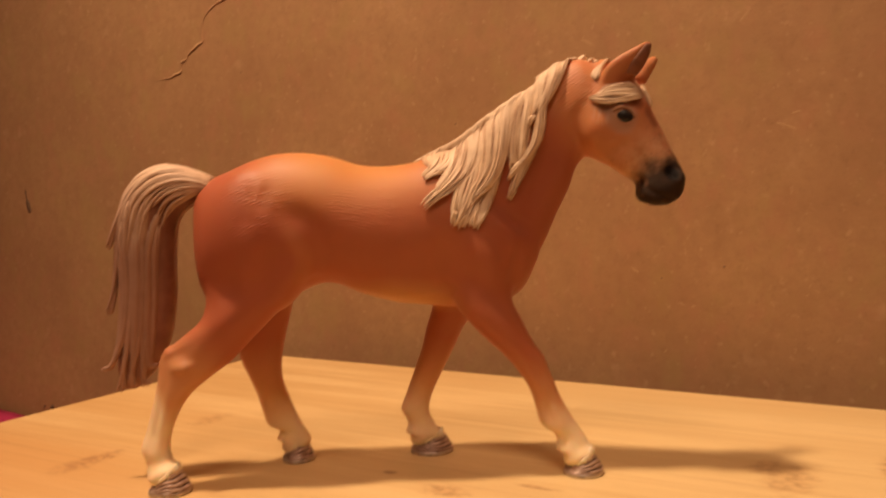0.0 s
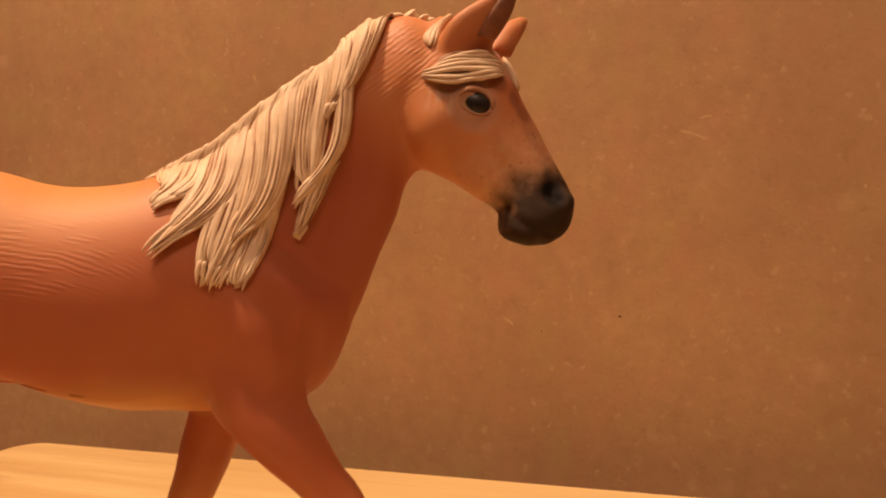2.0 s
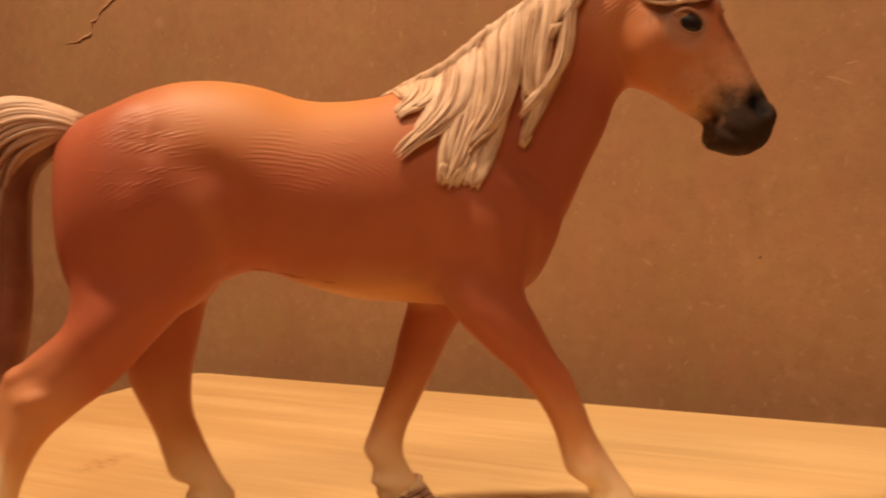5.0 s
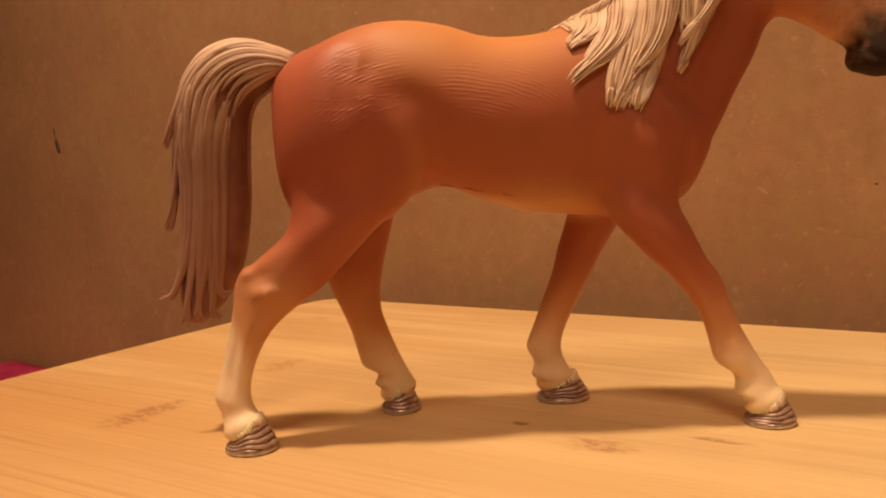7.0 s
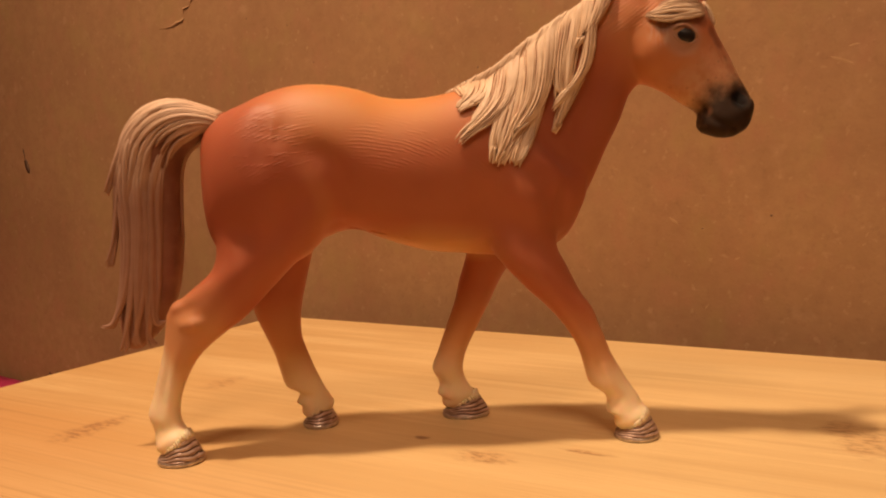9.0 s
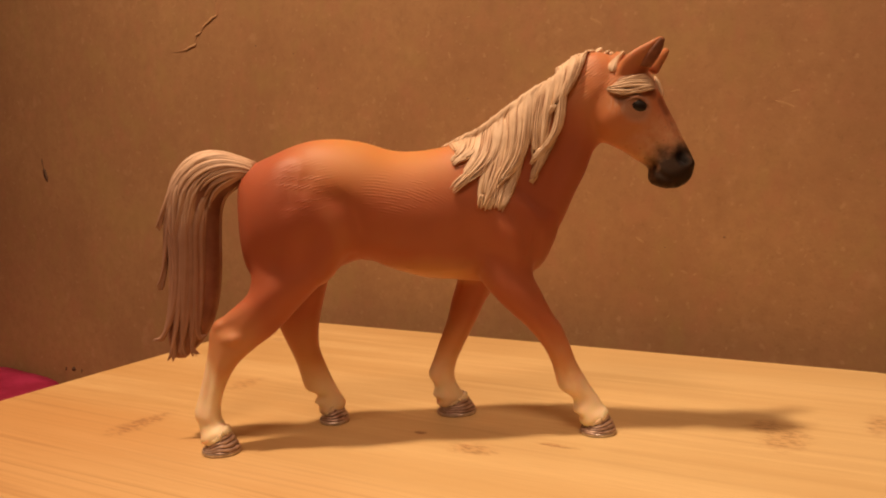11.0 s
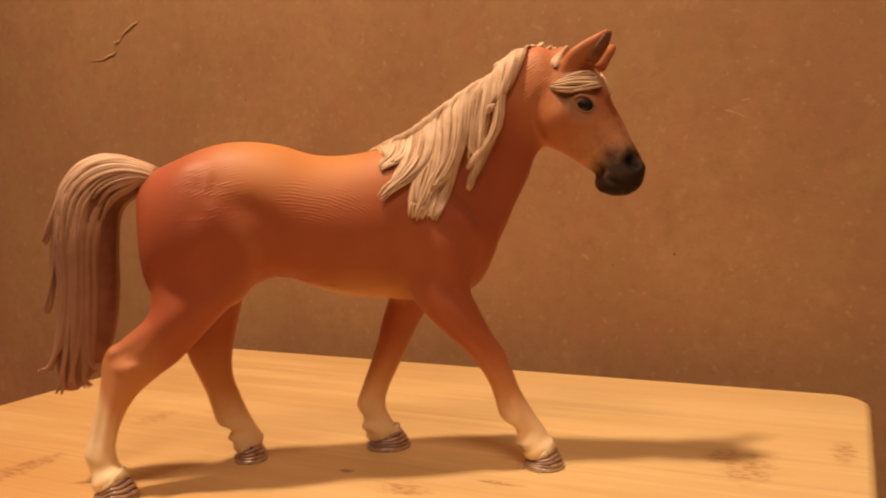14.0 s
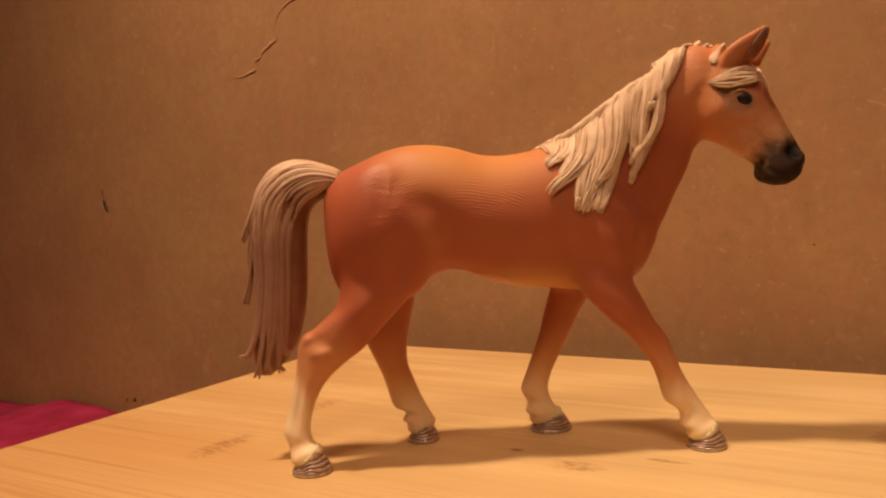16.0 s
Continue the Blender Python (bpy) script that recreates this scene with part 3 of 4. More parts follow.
def horse_core():
    """The smooth body: oval sections and muscles fused into one skin."""
    bm = bmesh.new()
    for rows, turn, square in ((TRUNK, 0, 1), (NECK, -10, 1), (HEAD, -16, 0.95), (HIND_NEAR, 0, 1), (HIND_FAR, 0, 1), (FORE_FAR, 0, 1), (FORE_NEAR, 0, 1)):
        tube(bm, section_rings(rows, 5, turn, 28, square))
    for side in (-1, 1):
        ellipsoid(bm, (-37.0, 5.6 * side, 61.5), (14.2, 9.4, 17.2), (0, 12, 0))  # quarters
        ellipsoid(bm, (-31, 6.2 * side, 53), (6.5, 7.6, 11), (0, 20, 0))  # stifle
        ellipsoid(bm, (18, 5.6 * side - 1, 57), (8.0, 8.0, 14.5), (0, -20, 0))  # shoulder
    ellipsoid(bm, (46.5, -11, 85.0), (5.8, 7.4, 7.2))  # jowl
    ellipsoid(bm, (51.8, -12.2, 89.0), (4.5, 6.8, 3.0), (0, 40, -16))  # brow
    ellipsoid(bm, (63.4, -16.2, 72.2), (3.2, 5.2, 3.0))  # nostril wings
    ellipsoid(bm, (57.2, -15.5, 69.2), (2.2, 4.2, 2.6))  # lower lip
    ellipsoid(bm, (-58.2, -7.6, 33.0), (2.4, 3.4, 2.4), (0, -40, 0))  # hock
    ellipsoid(bm, (-54.6, -9.3, 30.4), (4.0, 4.0, 2.4), (0, -8, 0))
    ellipsoid(bm, (-43.5, -8.6, 39.0), (6.5, 3.6, 4.0), (0, -35, 0))  # gaskin
    ellipsoid(bm, (21.0, -9.8, 39.0), (4.4, 3.9, 8.0), (0, -32, 0))  # forearm
    ellipsoid(bm, (24.5, -5.5, 54.0), (4.5, 5.0, 7.0), (0, -20, 0))  # breast
    for heel, toe, y in ((-65.2, -54.5, -10.8), (-35.8, -26.6, 10.7), (-1.2, 11.0, 12.2), (36.2, 46.6, -11.8)):
        ellipsoid(bm, (heel + 4.5, y, 4.7), (4.3, 4.1, 2.6), (0, -20, 0))  # hair over the heel
    # ears: hollow-faced cones
    tube(bm, section_rings([(47.2, 96.0, 54.4, 94.6, -15.0, 2.8), (47.7, 98.6, 55.5, 97.2, -15.8, 2.7), (49.8, 100.9, 56.9, 99.6, -16.7, 2.3), (53.2, 102.8, 58.0, 101.8, -17.5, 1.6), (55.8, 104.2, 58.5, 103.4, -18.1, 0.9), (57.4, 105.0, 58.5, 104.6, -18.4, 0.4)], 4, -40))
    tube(bm, section_rings([(56.2, 97.6, 60.2, 95.6, -7.0, 2.4), (57.8, 100.2, 61.6, 98.0, -6.6, 2.2), (60.2, 102.2, 63.2, 100.4, -6.3, 1.6), (63.2, 103.3, 64.2, 102.5, -6.1, 0.5)], 4, 0))
    bmesh.ops.recalc_face_normals(bm, faces=bm.faces)
    rough = mesh_object("core", bm, COAT)
    voxel = rough.modifiers.new("fuse", "REMESH")
    voxel.mode, voxel.voxel_size = "VOXEL", 0.00055
    relax = rough.modifiers.new("relax", "SMOOTH")
    relax.factor, relax.iterations = 0.5, 13
    made = bpy.data.meshes.new_from_object(rough.evaluated_get(bpy.context.evaluated_depsgraph_get()))
    old = rough.data
    bpy.data.objects.remove(rough)
    bpy.data.meshes.remove(old)
    # the trunk is smoother than the head and legs
    soft = bmesh.new()
    soft.from_mesh(made)
    trunk = [v for v in soft.verts if v.co.z > 0.046 and v.co.x < 0.028]
    for _ in range(36):
        bmesh.ops.smooth_vert(soft, verts=trunk, factor=0.5, use_axis_x=True, use_axis_y=True, use_axis_z=True)
    soft.to_mesh(made)
    soft.free()
    engrave(made)
    return made


# engraved lines of the near side: half width and depth, then x and z along the line; millimetres
GROOVES = [
    # head
    (1.3, 0.50, (42.4, 91), (40.4, 87), (41.0, 82.4), (44.0, 78.8)), (1.5, 0.7, (52.0, 80.4), (50.0, 79.6), (49.5, 77.6)), (0.6, 0.55, (55.6, 71.4), (57.6, 69.3), (60.5, 67.9), (63.2, 67.3)),
    (1.5, 1.60, (62.2, 74.2), (62.9, 72.9)), (0.8, 0.90, (55.4, 72.0), (55.5, 71.6)), (0.8, 0.5, (60.4, 67.4), (60.9, 65.8)), (0.9, 0.40, (53.8, 79.4), (56.2, 76.8), (56.8, 74.0)),
    (0.8, 0.45, (47.4, 89.8), (50.8, 91.0), (54.6, 89.6)), (0.8, 0.30, (49.0, 84.7), (51.4, 84.0), (53.6, 85.0)), (0.9, 0.35, (57.4, 89.4), (59.2, 86.0), (61.5, 79)), (0.8, 0.35, (47.6, 88.9), (46.2, 89.8), (44.8, 91.0)),
    # neck and breast
    (2.2, 0.8, (36.5, 84), (33, 74), (30, 66)), (1.7, 1.05, (20.4, 69.0), (24.7, 64.4), (28.8, 60.4)), (2.2, -0.65, (20.5, 64.6), (24.5, 60.2), (26.4, 56.6)), (2.2, 0.55, (27.5, 57), (25.6, 51), (23.6, 47)),
    # shoulder and elbow
    (3.4, -0.36, (16.0, 55.6), (18.0, 52.6), (18.8, 49), (18.6, 45)), (2.0, 0.60, (16.6, 61.6), (19.6, 60.0), (22.1, 56.6), (23.2, 52.5), (23.0, 48)),
    (2.9, 0.75, (9.0, 58), (8.9, 53), (8.8, 49)), (1.9, 0.75, (5.4, 48.8), (8.8, 46.8), (11.2, 44.0)),
    # thigh, flank and rump
    (3.1, -0.60, (-30.6, 59.0), (-28.4, 58.6), (-26.6, 57.4), (-26.4, 53.4), (-27.2, 50.0)), (3.0, 0.85, (-29.5, 67.0), (-25.5, 65.8), (-22.2, 62.4), (-20.9, 58), (-20.9, 54)), (1.1, 0.30, (-24.4, 50.0), (-22.8, 50.6), (-20.8, 50.2)),
    (2.2, 0.50, (-37.4, 73.5), (-38.0, 68.4), (-38.4, 62.5)), (1.9, 0.36, (-33.2, 72.8), (-34.8, 67.6)), (4.0, 0.9, (-34.5, 57), (-33.5, 53), (-34.5, 49)), (3.0, -0.45, (-39.0, 53), (-39.4, 49)), (2.6, 0.4, (-42.5, 52), (-43.5, 46)),
    # belly's edge
    (1.4, 0.14, (-18.0, 50.0), (-12.0, 49.2), (-2.4, 48.8), (4.0, 48.4)), (1.6, -0.35, (-19.5, 48.0), (-12.0, 46.9), (-2.4, 46.3), (5.0, 45.9)),
    # legs
    (1.2, 0.40, (-58.8, 32.4), (-57.0, 33.4), (-54.0, 34.4)), (1.6, -0.25, (-57.5, 35.2), (-53.5, 37.4), (-50.0, 39.4)), (3.0, -0.5, (-47.5, 40.5), (-43.5, 42.5)), (0.9, 0.45, (-60.6, 25), (-61.2, 20), (-62.2, 16), (-62.9, 11)), (1.1, -0.30, (-58.6, 24), (-59.8, 18), (-60.6, 13)),
    (0.9, 0.35, (31.8, 19), (34.4, 13)), (1.8, -0.45, (31.0, 31.0), (33.2, 27.5)), (1.4, 0.4, (29.0, 28.0), (31.6, 24.0)), (1.8, -0.4, (34.0, 16.5), (36.0, 13.5)),
]


def engrave(mesh):
    """Press the grooves into the near side of the skin."""
    count = len(mesh.vertices)
    place, normal = np.empty(count * 3), np.empty(count * 3)
    mesh.vertices.foreach_get("co", place)
    mesh.vertex_normals.foreach_get("vector", normal)
    place, normal = place.reshape(-1, 3) * 1000, normal.reshape(-1, 3)
    near = normal[:, 1] < 0.15
    near &= place[:, 1] < 0.0
    press, cuts, ribs = np.zeros(count), np.zeros(count), np.zeros(count)
    for radius, depth, *line in GROOVES:
        bowl, along = np.zeros(count), spline(line, 12)
        for k, (x, z) in enumerate(along):
            fade = min(1.0, 0.35 + 2.6 * min(k, len(along) - 1 - k) / len(along))
            spot = fade * np.exp(-(np.hypot(place[:, 0] - x, place[:, 2] - z) / radius) ** 2)
            bowl = np.maximum(bowl, spot)
        bowl *= depth
        if radius > 2.8:
            press += bowl
        elif depth > 0:
            cuts = np.maximum(cuts, bowl)
        else:
            ribs = np.minimum(ribs, bowl)
    place -= normal * ((press + cuts + ribs) * near)[:, None]
    mesh.vertices.foreach_set("co", (place / 1000).ravel())
    mesh.update()


def strand(bm, points, radius, mat, sides=6, flat=1.0, taper=6.0):
    """A tapered hair-lock strand along points in metres."""
    rings = []
    for k, p in enumerate(points):
        ahead = (points[min(k + 1, len(points) - 1)] - points[max(k - 1, 0)]).normalized()
        out = Vector((0, -1, 0))
        side = ahead.cross(out)
        side = side.normalized() if side.length > 1e-4 else Vector((1, 0, 0))
        out = side.cross(ahead).normalized()
        t = k / (len(points) - 1)
        r = radius * (0.12 + 0.88 * min(1.0, 7 * t)) * (1 - t**taper) ** 0.55 + radius * 0.06
        rings.append([p + side * (r * math.cos(2 * math.pi * j / sides)) + out * (r * flat * math.sin(2 * math.pi * j / sides)) for j in range(sides)])
    tube(bm, rings, mat)


def build_horse():
    core = horse_core()
    skin = bmesh.new()
    skin.from_mesh(core)
    from mathutils.bvhtree import BVHTree
    hull = BVHTree.FromBMesh(skin)
    rng = random.Random(7)

    def on_hide(x, z, lift, tree=hull):
        """A point over the near side, raised from the skin."""
        hit, facing, _, _ = tree.ray_cast(Vector((x / 1000, -0.08, z / 1000)), Vector((0, 1, 0)))
        if hit is None:
            hit, facing, _, _ = tree.find_nearest(Vector((x, (-0.25 * (x - 3.6) - 1.4) if x > 0 else 0.0, z)) / 1000)
        return hit + (facing + Vector((0, -0.8, 0))).normalized() * (lift / 1000)

    def settle(path):
        for _ in range(3):
            path = [path[0], *[(a + 2 * b + c) / 4 for a, b, c in zip(path, path[1:], path[2:])], path[-1]]
        return path

    def fluted_lock(points, lift, thick=1.2, pitch=0.66, cut=0.52, rooted=True, tree=hull, bend=1.0, rise=0.95, ground=1):
        """A flat clump of hair, grooved lengthwise, lying on the hide."""
        edge_a = spline([points[0:2], points[2:4], points[4:6]], 20)
        edge_b = spline([points[6:8], points[8:10], points[10:12]], 20)
        wide = max(float(np.hypot(*(p - q))) for p, q in zip(edge_a, edge_b))
        count = max(4, round(wide / pitch))
        lines = [((i + rng.uniform(-0.25, 0.25)) / count, rng.choice((0.25, 0.6, 1.0, 1.25)), rng.uniform(0, 6.3), bend * rng.uniform(0.006, 0.034), rng.uniform(0.09, 0.16)) for i in range(1, count)]
        ridge = [rng.uniform(-0.18, 0.22) for _ in range(count + 1)]
        short = [rng.choice((0.0, 0.0, 0.05, 0.12, 0.20)) for _ in range(count + 1)]
        across = count * 6
        columns, deep = [], []
        for c in range(across + 1):
            s = c / across
            path, dips = [], []
            for k, (p, q) in enumerate(zip(edge_a, edge_b)):
                t = k / 40
                spot = s * count
                low = int(min(spot, count - 1))
                reach = 1 - short[low]
                p, q = (edge[min(39, int(40 * t * reach))] * (1 - (40 * t * reach) % 1) + edge[min(40, int(40 * t * reach) + 1)] * ((40 * t * reach) % 1) for edge in (edge_a, edge_b))
                narrow = max(0.10, 1 - max(0.0, (t - 0.82) / 0.18) ** 2.4) ** 0.5
                at = p + (q - p) * (0.5 + (s - 0.5) * narrow)
                width = float(np.hypot(*(q - p))) * narrow + 0.3
                swell = max(0.0, 1 - abs(2 * s - 1) ** 3.6) ** 0.6
                high = lift + thick * swell * (1 - 0.3 * t**4) + ridge[low] * (1 - spot + low) + ridge[low + 1] * (spot - low)
                dip = 0.0
                for g, depth, phase, wob, open_ in lines:
                    off = (s - g - wob * math.sin(5 * t + phase)) * width
                    if abs(off) < 0.5:
                        dip = max(dip, depth * max(0.0, min(1.0, 0.62 + 0.75 * math.sin(phase * 2 + (3 + phase) * t)) * min(1.0, 0.25 + 4 * t)) * math.exp(-((off / open_) ** 2)))
                dips.append(dip)
                path.append(on_hide(at[0], at[1], (high - cut * dip) * min(1, rise + 4 * t) - 0.3 * (rise < 0.2) * (t < 0.05), tree))
            columns.append(settle(path))
            deep.append(dips)
        for u in [(i + rng.uniform(0.2, 0.8)) / 4 for i in range(4)] if rooted else []:
            path, beyond = [], rng.uniform(0.0, 0.18)
            for i in range(12):
                t = 31 + 9 * i / 11
                p, q = edge_a[int(t)], edge_b[int(t)]
                at = p + (q - p) * (u + 0.05 * math.sin(0.5 * i + 9 * u)) + (edge_a[40] - edge_a[30]) * beyond * (i / 11) ** 2
                path.append(on_hide(at[0], at[1], lift + thick * (0.50 - 0.30 * (i / 11) ** 2), tree))
            strand(skin, settle(path), rng.uniform(0.00026, 0.00042), 1, 5, 1.0, 3.0)
        rings = []
        for k in range(41):
            face = [col[k] for col in columns]
            rings.append(face + [p + Vector((0, (lift + thick + 0.6) / 1000, 0)) for p in face[::-1]])
        if rooted:
            rings.insert(0, [p + Vector((0.0003, 0.0024, -0.0010)) for p in rings[0]])
        first = len(skin.faces)
        tube(skin, rings, ground)
        # faces deep in the grooves take the darker brown material
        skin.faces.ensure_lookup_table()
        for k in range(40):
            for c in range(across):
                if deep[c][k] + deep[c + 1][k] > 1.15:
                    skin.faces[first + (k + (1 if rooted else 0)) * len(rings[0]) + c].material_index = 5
    # a roll of hair along the crest, then the mane over it, lower locks first
    rolled, above = [], [Vector((x, -0.25 * (x - 3.6) - 1.0, z)) for x, z in spline(CREST, 6)]
    for k, p in enumerate(above):
        ahead = (above[min(k + 1, len(above) - 1)] - above[max(k - 1, 0)]).normalized()
        up = Vector((0, 1, 0)).cross(ahead).normalized() * -1
        up = up if up.z > 0 else -up
        full = min(1.0, 0.25 + k / 10) * min(1.0, 0.25 + (len(above) - 1 - k) / 24)
        knob = 0.12 * math.sin(1.9 * k) + 0.08 * math.sin(3.1 * k)
        rolled.append([(p - up * 1.7 * full + up * ((1.4 + knob) * full * math.cos(a)) + Vector((0, 1, 0)) * ((0.5 + 1.6 * math.sin(a)) * full)) / 1000 for a in [2 * math.pi * j / 16 for j in range(16)]])
    tube(skin, rolled, 1)
    maned = BVHTree.FromBMesh(skin)
    for *points, lift in LEFT_LOCKS + RIGHT_LOCKS:
        points = [v + {0: 0.7, 1: 1.5, 6: 0.7, 7: 1.5}.get(k, 0.0) for k, v in enumerate(points)]
        fluted_lock(points, lift, tree=maned)
    upper = spline(CREST, 14)
    for k in range(17, len(upper) - 30, 2):
        x, z = upper[k]
        run, fall = (3.4 - 0.06 * x, 1.8 + 0.16 * x) if x < 20 else (2.6 - 0.04 * (x - 20), 4.8)
        run, fall = run * rng.uniform(0.8, 1.2), fall * rng.uniform(0.7, 1.2)
        path = [on_hide(x + 0.5 - run * t, z - 0.35 - fall * t**1.2, 1.25 * (1 - 0.2 * t), maned) for t in [i / 10 for i in range(11)]]
        strand(skin, settle(path), rng.choice((0.00036, 0.00046, 0.00058)), 1, 6)
    # knots of hair along the poll, seen over the crest
    for k in range(8):
        x = 37.8 + 1.3 * k + rng.uniform(-0.4, 0.4)
        crest = hull.ray_cast(Vector((x, -8.6 - 0.17 * (x - 38), 120)) / 1000, Vector((0, 0, -1)))[0] * 1000
        ellipsoid(skin, (x, crest.y + 0.2, crest.z + rng.uniform(0.0, 0.3)), (rng.uniform(0.8, 1.9), rng.uniform(1.0, 1.9), rng.uniform(0.4, 0.8)), (0, rng.uniform(-60, 10), rng.uniform(-45, 45)), 1, 8)
    # lock behind the ear, and the forelock swept across the brow
    fluted_lock((48.8, 101.2, 45.0, 98.3, 44.8, 96.2, 50.2, 101.4, 48.0, 99.3, 46.1, 95.8), 0.0, 1.1, 0.9, 0.4, False)
    fluted_lock((56.8, 94.2, 49.7, 95.2, 43.6, 93.2, 56.4, 91.6, 49.9, 89.8, 43.2, 91.0), 0.0, 0.30, 0.85, 0.2, False, hull, 2.6, ground=5)
    for j in range(7):
        high, wave = 95.7 - 1.10 * j + rng.uniform(-0.15, 0.15), rng.uniform(0, 6.3)
        right, left = 56.6 - 0.9 * max(0, 2 - j), 43.3 + 1.5 * max(0, 3 - j) + rng.uniform(0, 0.9)
        path = [on_hide(right + (left - right) * t, (94.2 - 0.40 * j) * (1 - t) ** 2 + 2 * t * (1 - t) * (high + 0.5) + (93.6 - 0.40 * j) * t * t + 0.20 * math.sin(8 * t + wave), 1.0 - 0.7 * (2 * t - 1) ** 4) for t in [i / 22 for i in range(23)]]
        strand(skin, settle(path), rng.choice((0.00032, 0.00038, 0.00044)), 1, 7, 1.0, 3.0)
    # forelock wisp down the nose
    for j in range(4):
        path = [on_hide(57.3 + 1.5 * t + 0.4 * j, 95.0 - 5.2 * t, 0.35) for t in [i / 8 for i in range(9)]]
        strand(skin, settle(path), 0.00042, 1)
    # tail: a brown core, raised strands over its bend, and clumps that hang to ragged tips
    rings = section_rings(TAIL, 4, 0, 28)
    tube(skin, rings, 6)
    rows = spline(TAIL, 4)
    last = len(rows) - 1

    def on_tail(along, across, side=-1, lift=0.0):
        """A point of the tail's skin: along it and across it from 0 to 1."""
        at = min(max(along, 0.0), 1.0) * last
        low = min(int(at), last - 1)
        ax, az, bx, bz, y, w = rows[low] * (1 - at + low) + rows[low + 1] * (at - low)
        c = max(-1.0, min(1.0, 1 - 2 * across))
        grow = 1 + lift / 5
        return Vector(((ax + bx) / 2 + (ax - bx) / 2 * c * grow, y + side * w * grow * math.sqrt(1 - c * c), (az + bz) / 2 + (az - bz) / 2 * c * grow)) / 1000

    for j in range(22):  # the side turned away
        across, sway = (j + 0.5) / 22, rng.uniform(-0.05, 0.05)
        strand(skin, [on_tail(t * rng.uniform(0.98, 1.0), across + sway * math.sin(5 * t), 1) for t in [i / 30 for i in range(31)]], 0.00055, 1)
    for v0, v1, begin, tx, tz, count in TAIL_CLUMPS:
        middle, phase = (v0 + v1) / 2, rng.uniform(0, 6.3)
        count = round(count * 1.5)
        for j in range(count):
            own = v0 + (v1 - v0) * (j + rng.uniform(0.1, 0.9)) / count
            start, short, wave, twist = begin + rng.uniform(-0.10, 0.06), rng.uniform(-1.0, 0.3), rng.uniform(0.008, 0.030), rng.uniform(3, 9)
            tip = Vector((tx + (own - middle) * -9 + rng.uniform(-0.4, 0.4), 0.8, tz - short)) / 1000
            reach, deep = 0.93 if tz < 33 else 0.72 if tz < 40 else 0.64 if tz < 50 else 0.44, rng.uniform(-0.25, 0.45)
            path = []
            for i in range(29):
                t = i / 28
                across = own + (middle - own) * 0.45 * t + 0.022 * math.sin(6 * t + phase) + wave * math.sin(twist * t + 3 * own + phase)
                skinned = on_tail(start + (reach - start) * t, max(across, 0.0), -1, deep * min(1, 4 * t))
                pull = max(0.0, (t - 0.5) / 0.5) ** 1.5
                path.append(skinned * (1 - pull) + tip * pull)
            strand(skin, settle(path), rng.choice((0.00030, 0.00042, 0.00056, 0.00078)), 1, 6, 1.0, rng.uniform(2.0, 4.5))
    for j in range(19):
        own, sway = 0.01 + 0.90 * (j + rng.uniform(-0.40, 0.40)) / 19, rng.uniform(-0.05, 0.07)
        reach = (0.50 - 0.22 * own) * rng.uniform(0.72, 1.0)
        path = [on_tail(0.02 + reach * t, own + sway * t * t, -1, 0.15 + 0.2 * t) for t in [i / 24 for i in range(25)]]
        strand(skin, settle(path), rng.choice((0.00034, 0.00046, 0.00056)) * (1.15 - 0.4 * own), 1, 6)
    # hooves: ridged horn under a ragged hairline, with a silver shoe rim
    for heel, toe, y, top in ((-65.2, -54.5, -10.8, 5.8), (-35.8, -26.6, 10.7, 6.0), (-1.2, 11.0, 12.2, 5.2), (36.2, 46.6, -11.8, 5.8)):
        steps, sides, seed = 30, 44, heel * 0.7
        loops, ridges = [], []
        for k in range(steps + 1):
            t = k / steps
            back, front = (heel + 2.2 - 1.5 * t, 2.4 * (1 - t) + 1.1 * t), (toe - 2.7 * (1 - t) ** 1.2, (top + 0.4) * (1 - t) + 1.1 * t)
            loop, ridge = [], []
            for j in range(sides):
                a = 2 * math.pi * j / sides
                c, d = math.cos(a), math.sin(a)
                rib = abs(math.sin(math.pi * (4.1 * t + 0.30 * math.sin(2 * a + seed) + 0.16 * math.sin(5 * a + 2 * seed))))
                swell = 1 + 0.065 * (rib - 0.62)
                mid = Vector(((back[0] + front[0]) / 2, y, (back[1] + front[1]) / 2))
                half = Vector(((front[0] - back[0]) / 2, 0, (front[1] - back[1]) / 2))
                loop.append((mid + half * c * swell + Vector((0, (3.8 + 1.0 * t**0.8) * d * swell, 0))) / 1000)
                ridge.append(rib)
            loops.append(loop)
            ridges.append(ridge)
        first = len(skin.faces)
        tube(skin, loops, 2)
        skin.faces.ensure_lookup_table()
        # valleys between the ridges and the top edge take the darker material
        for k in range(steps):
            for j in range(sides):
                if ridges[k][j] + ridges[k + 1][(j + 1) % sides] < 0.85 or k < 2:
                    skin.faces[first + k * sides + j].material_index = 7
        rim = []
        for grow, z in ((-0.35, 1.15), (-0.05, 1.05), (0.10, 0.75), (0.10, 0.40), (-0.05, 0.12), (-0.3, 0.02)):
            rim.append([Vector(((heel + 0.7 + toe) / 2 + ((toe - heel - 0.7) / 2 + grow) * math.cos(a), y + (4.8 + grow) * math.sin(a), z)) / 1000 for a in [2 * math.pi * j / sides for j in range(sides)]])
        tube(skin, rim, 8)
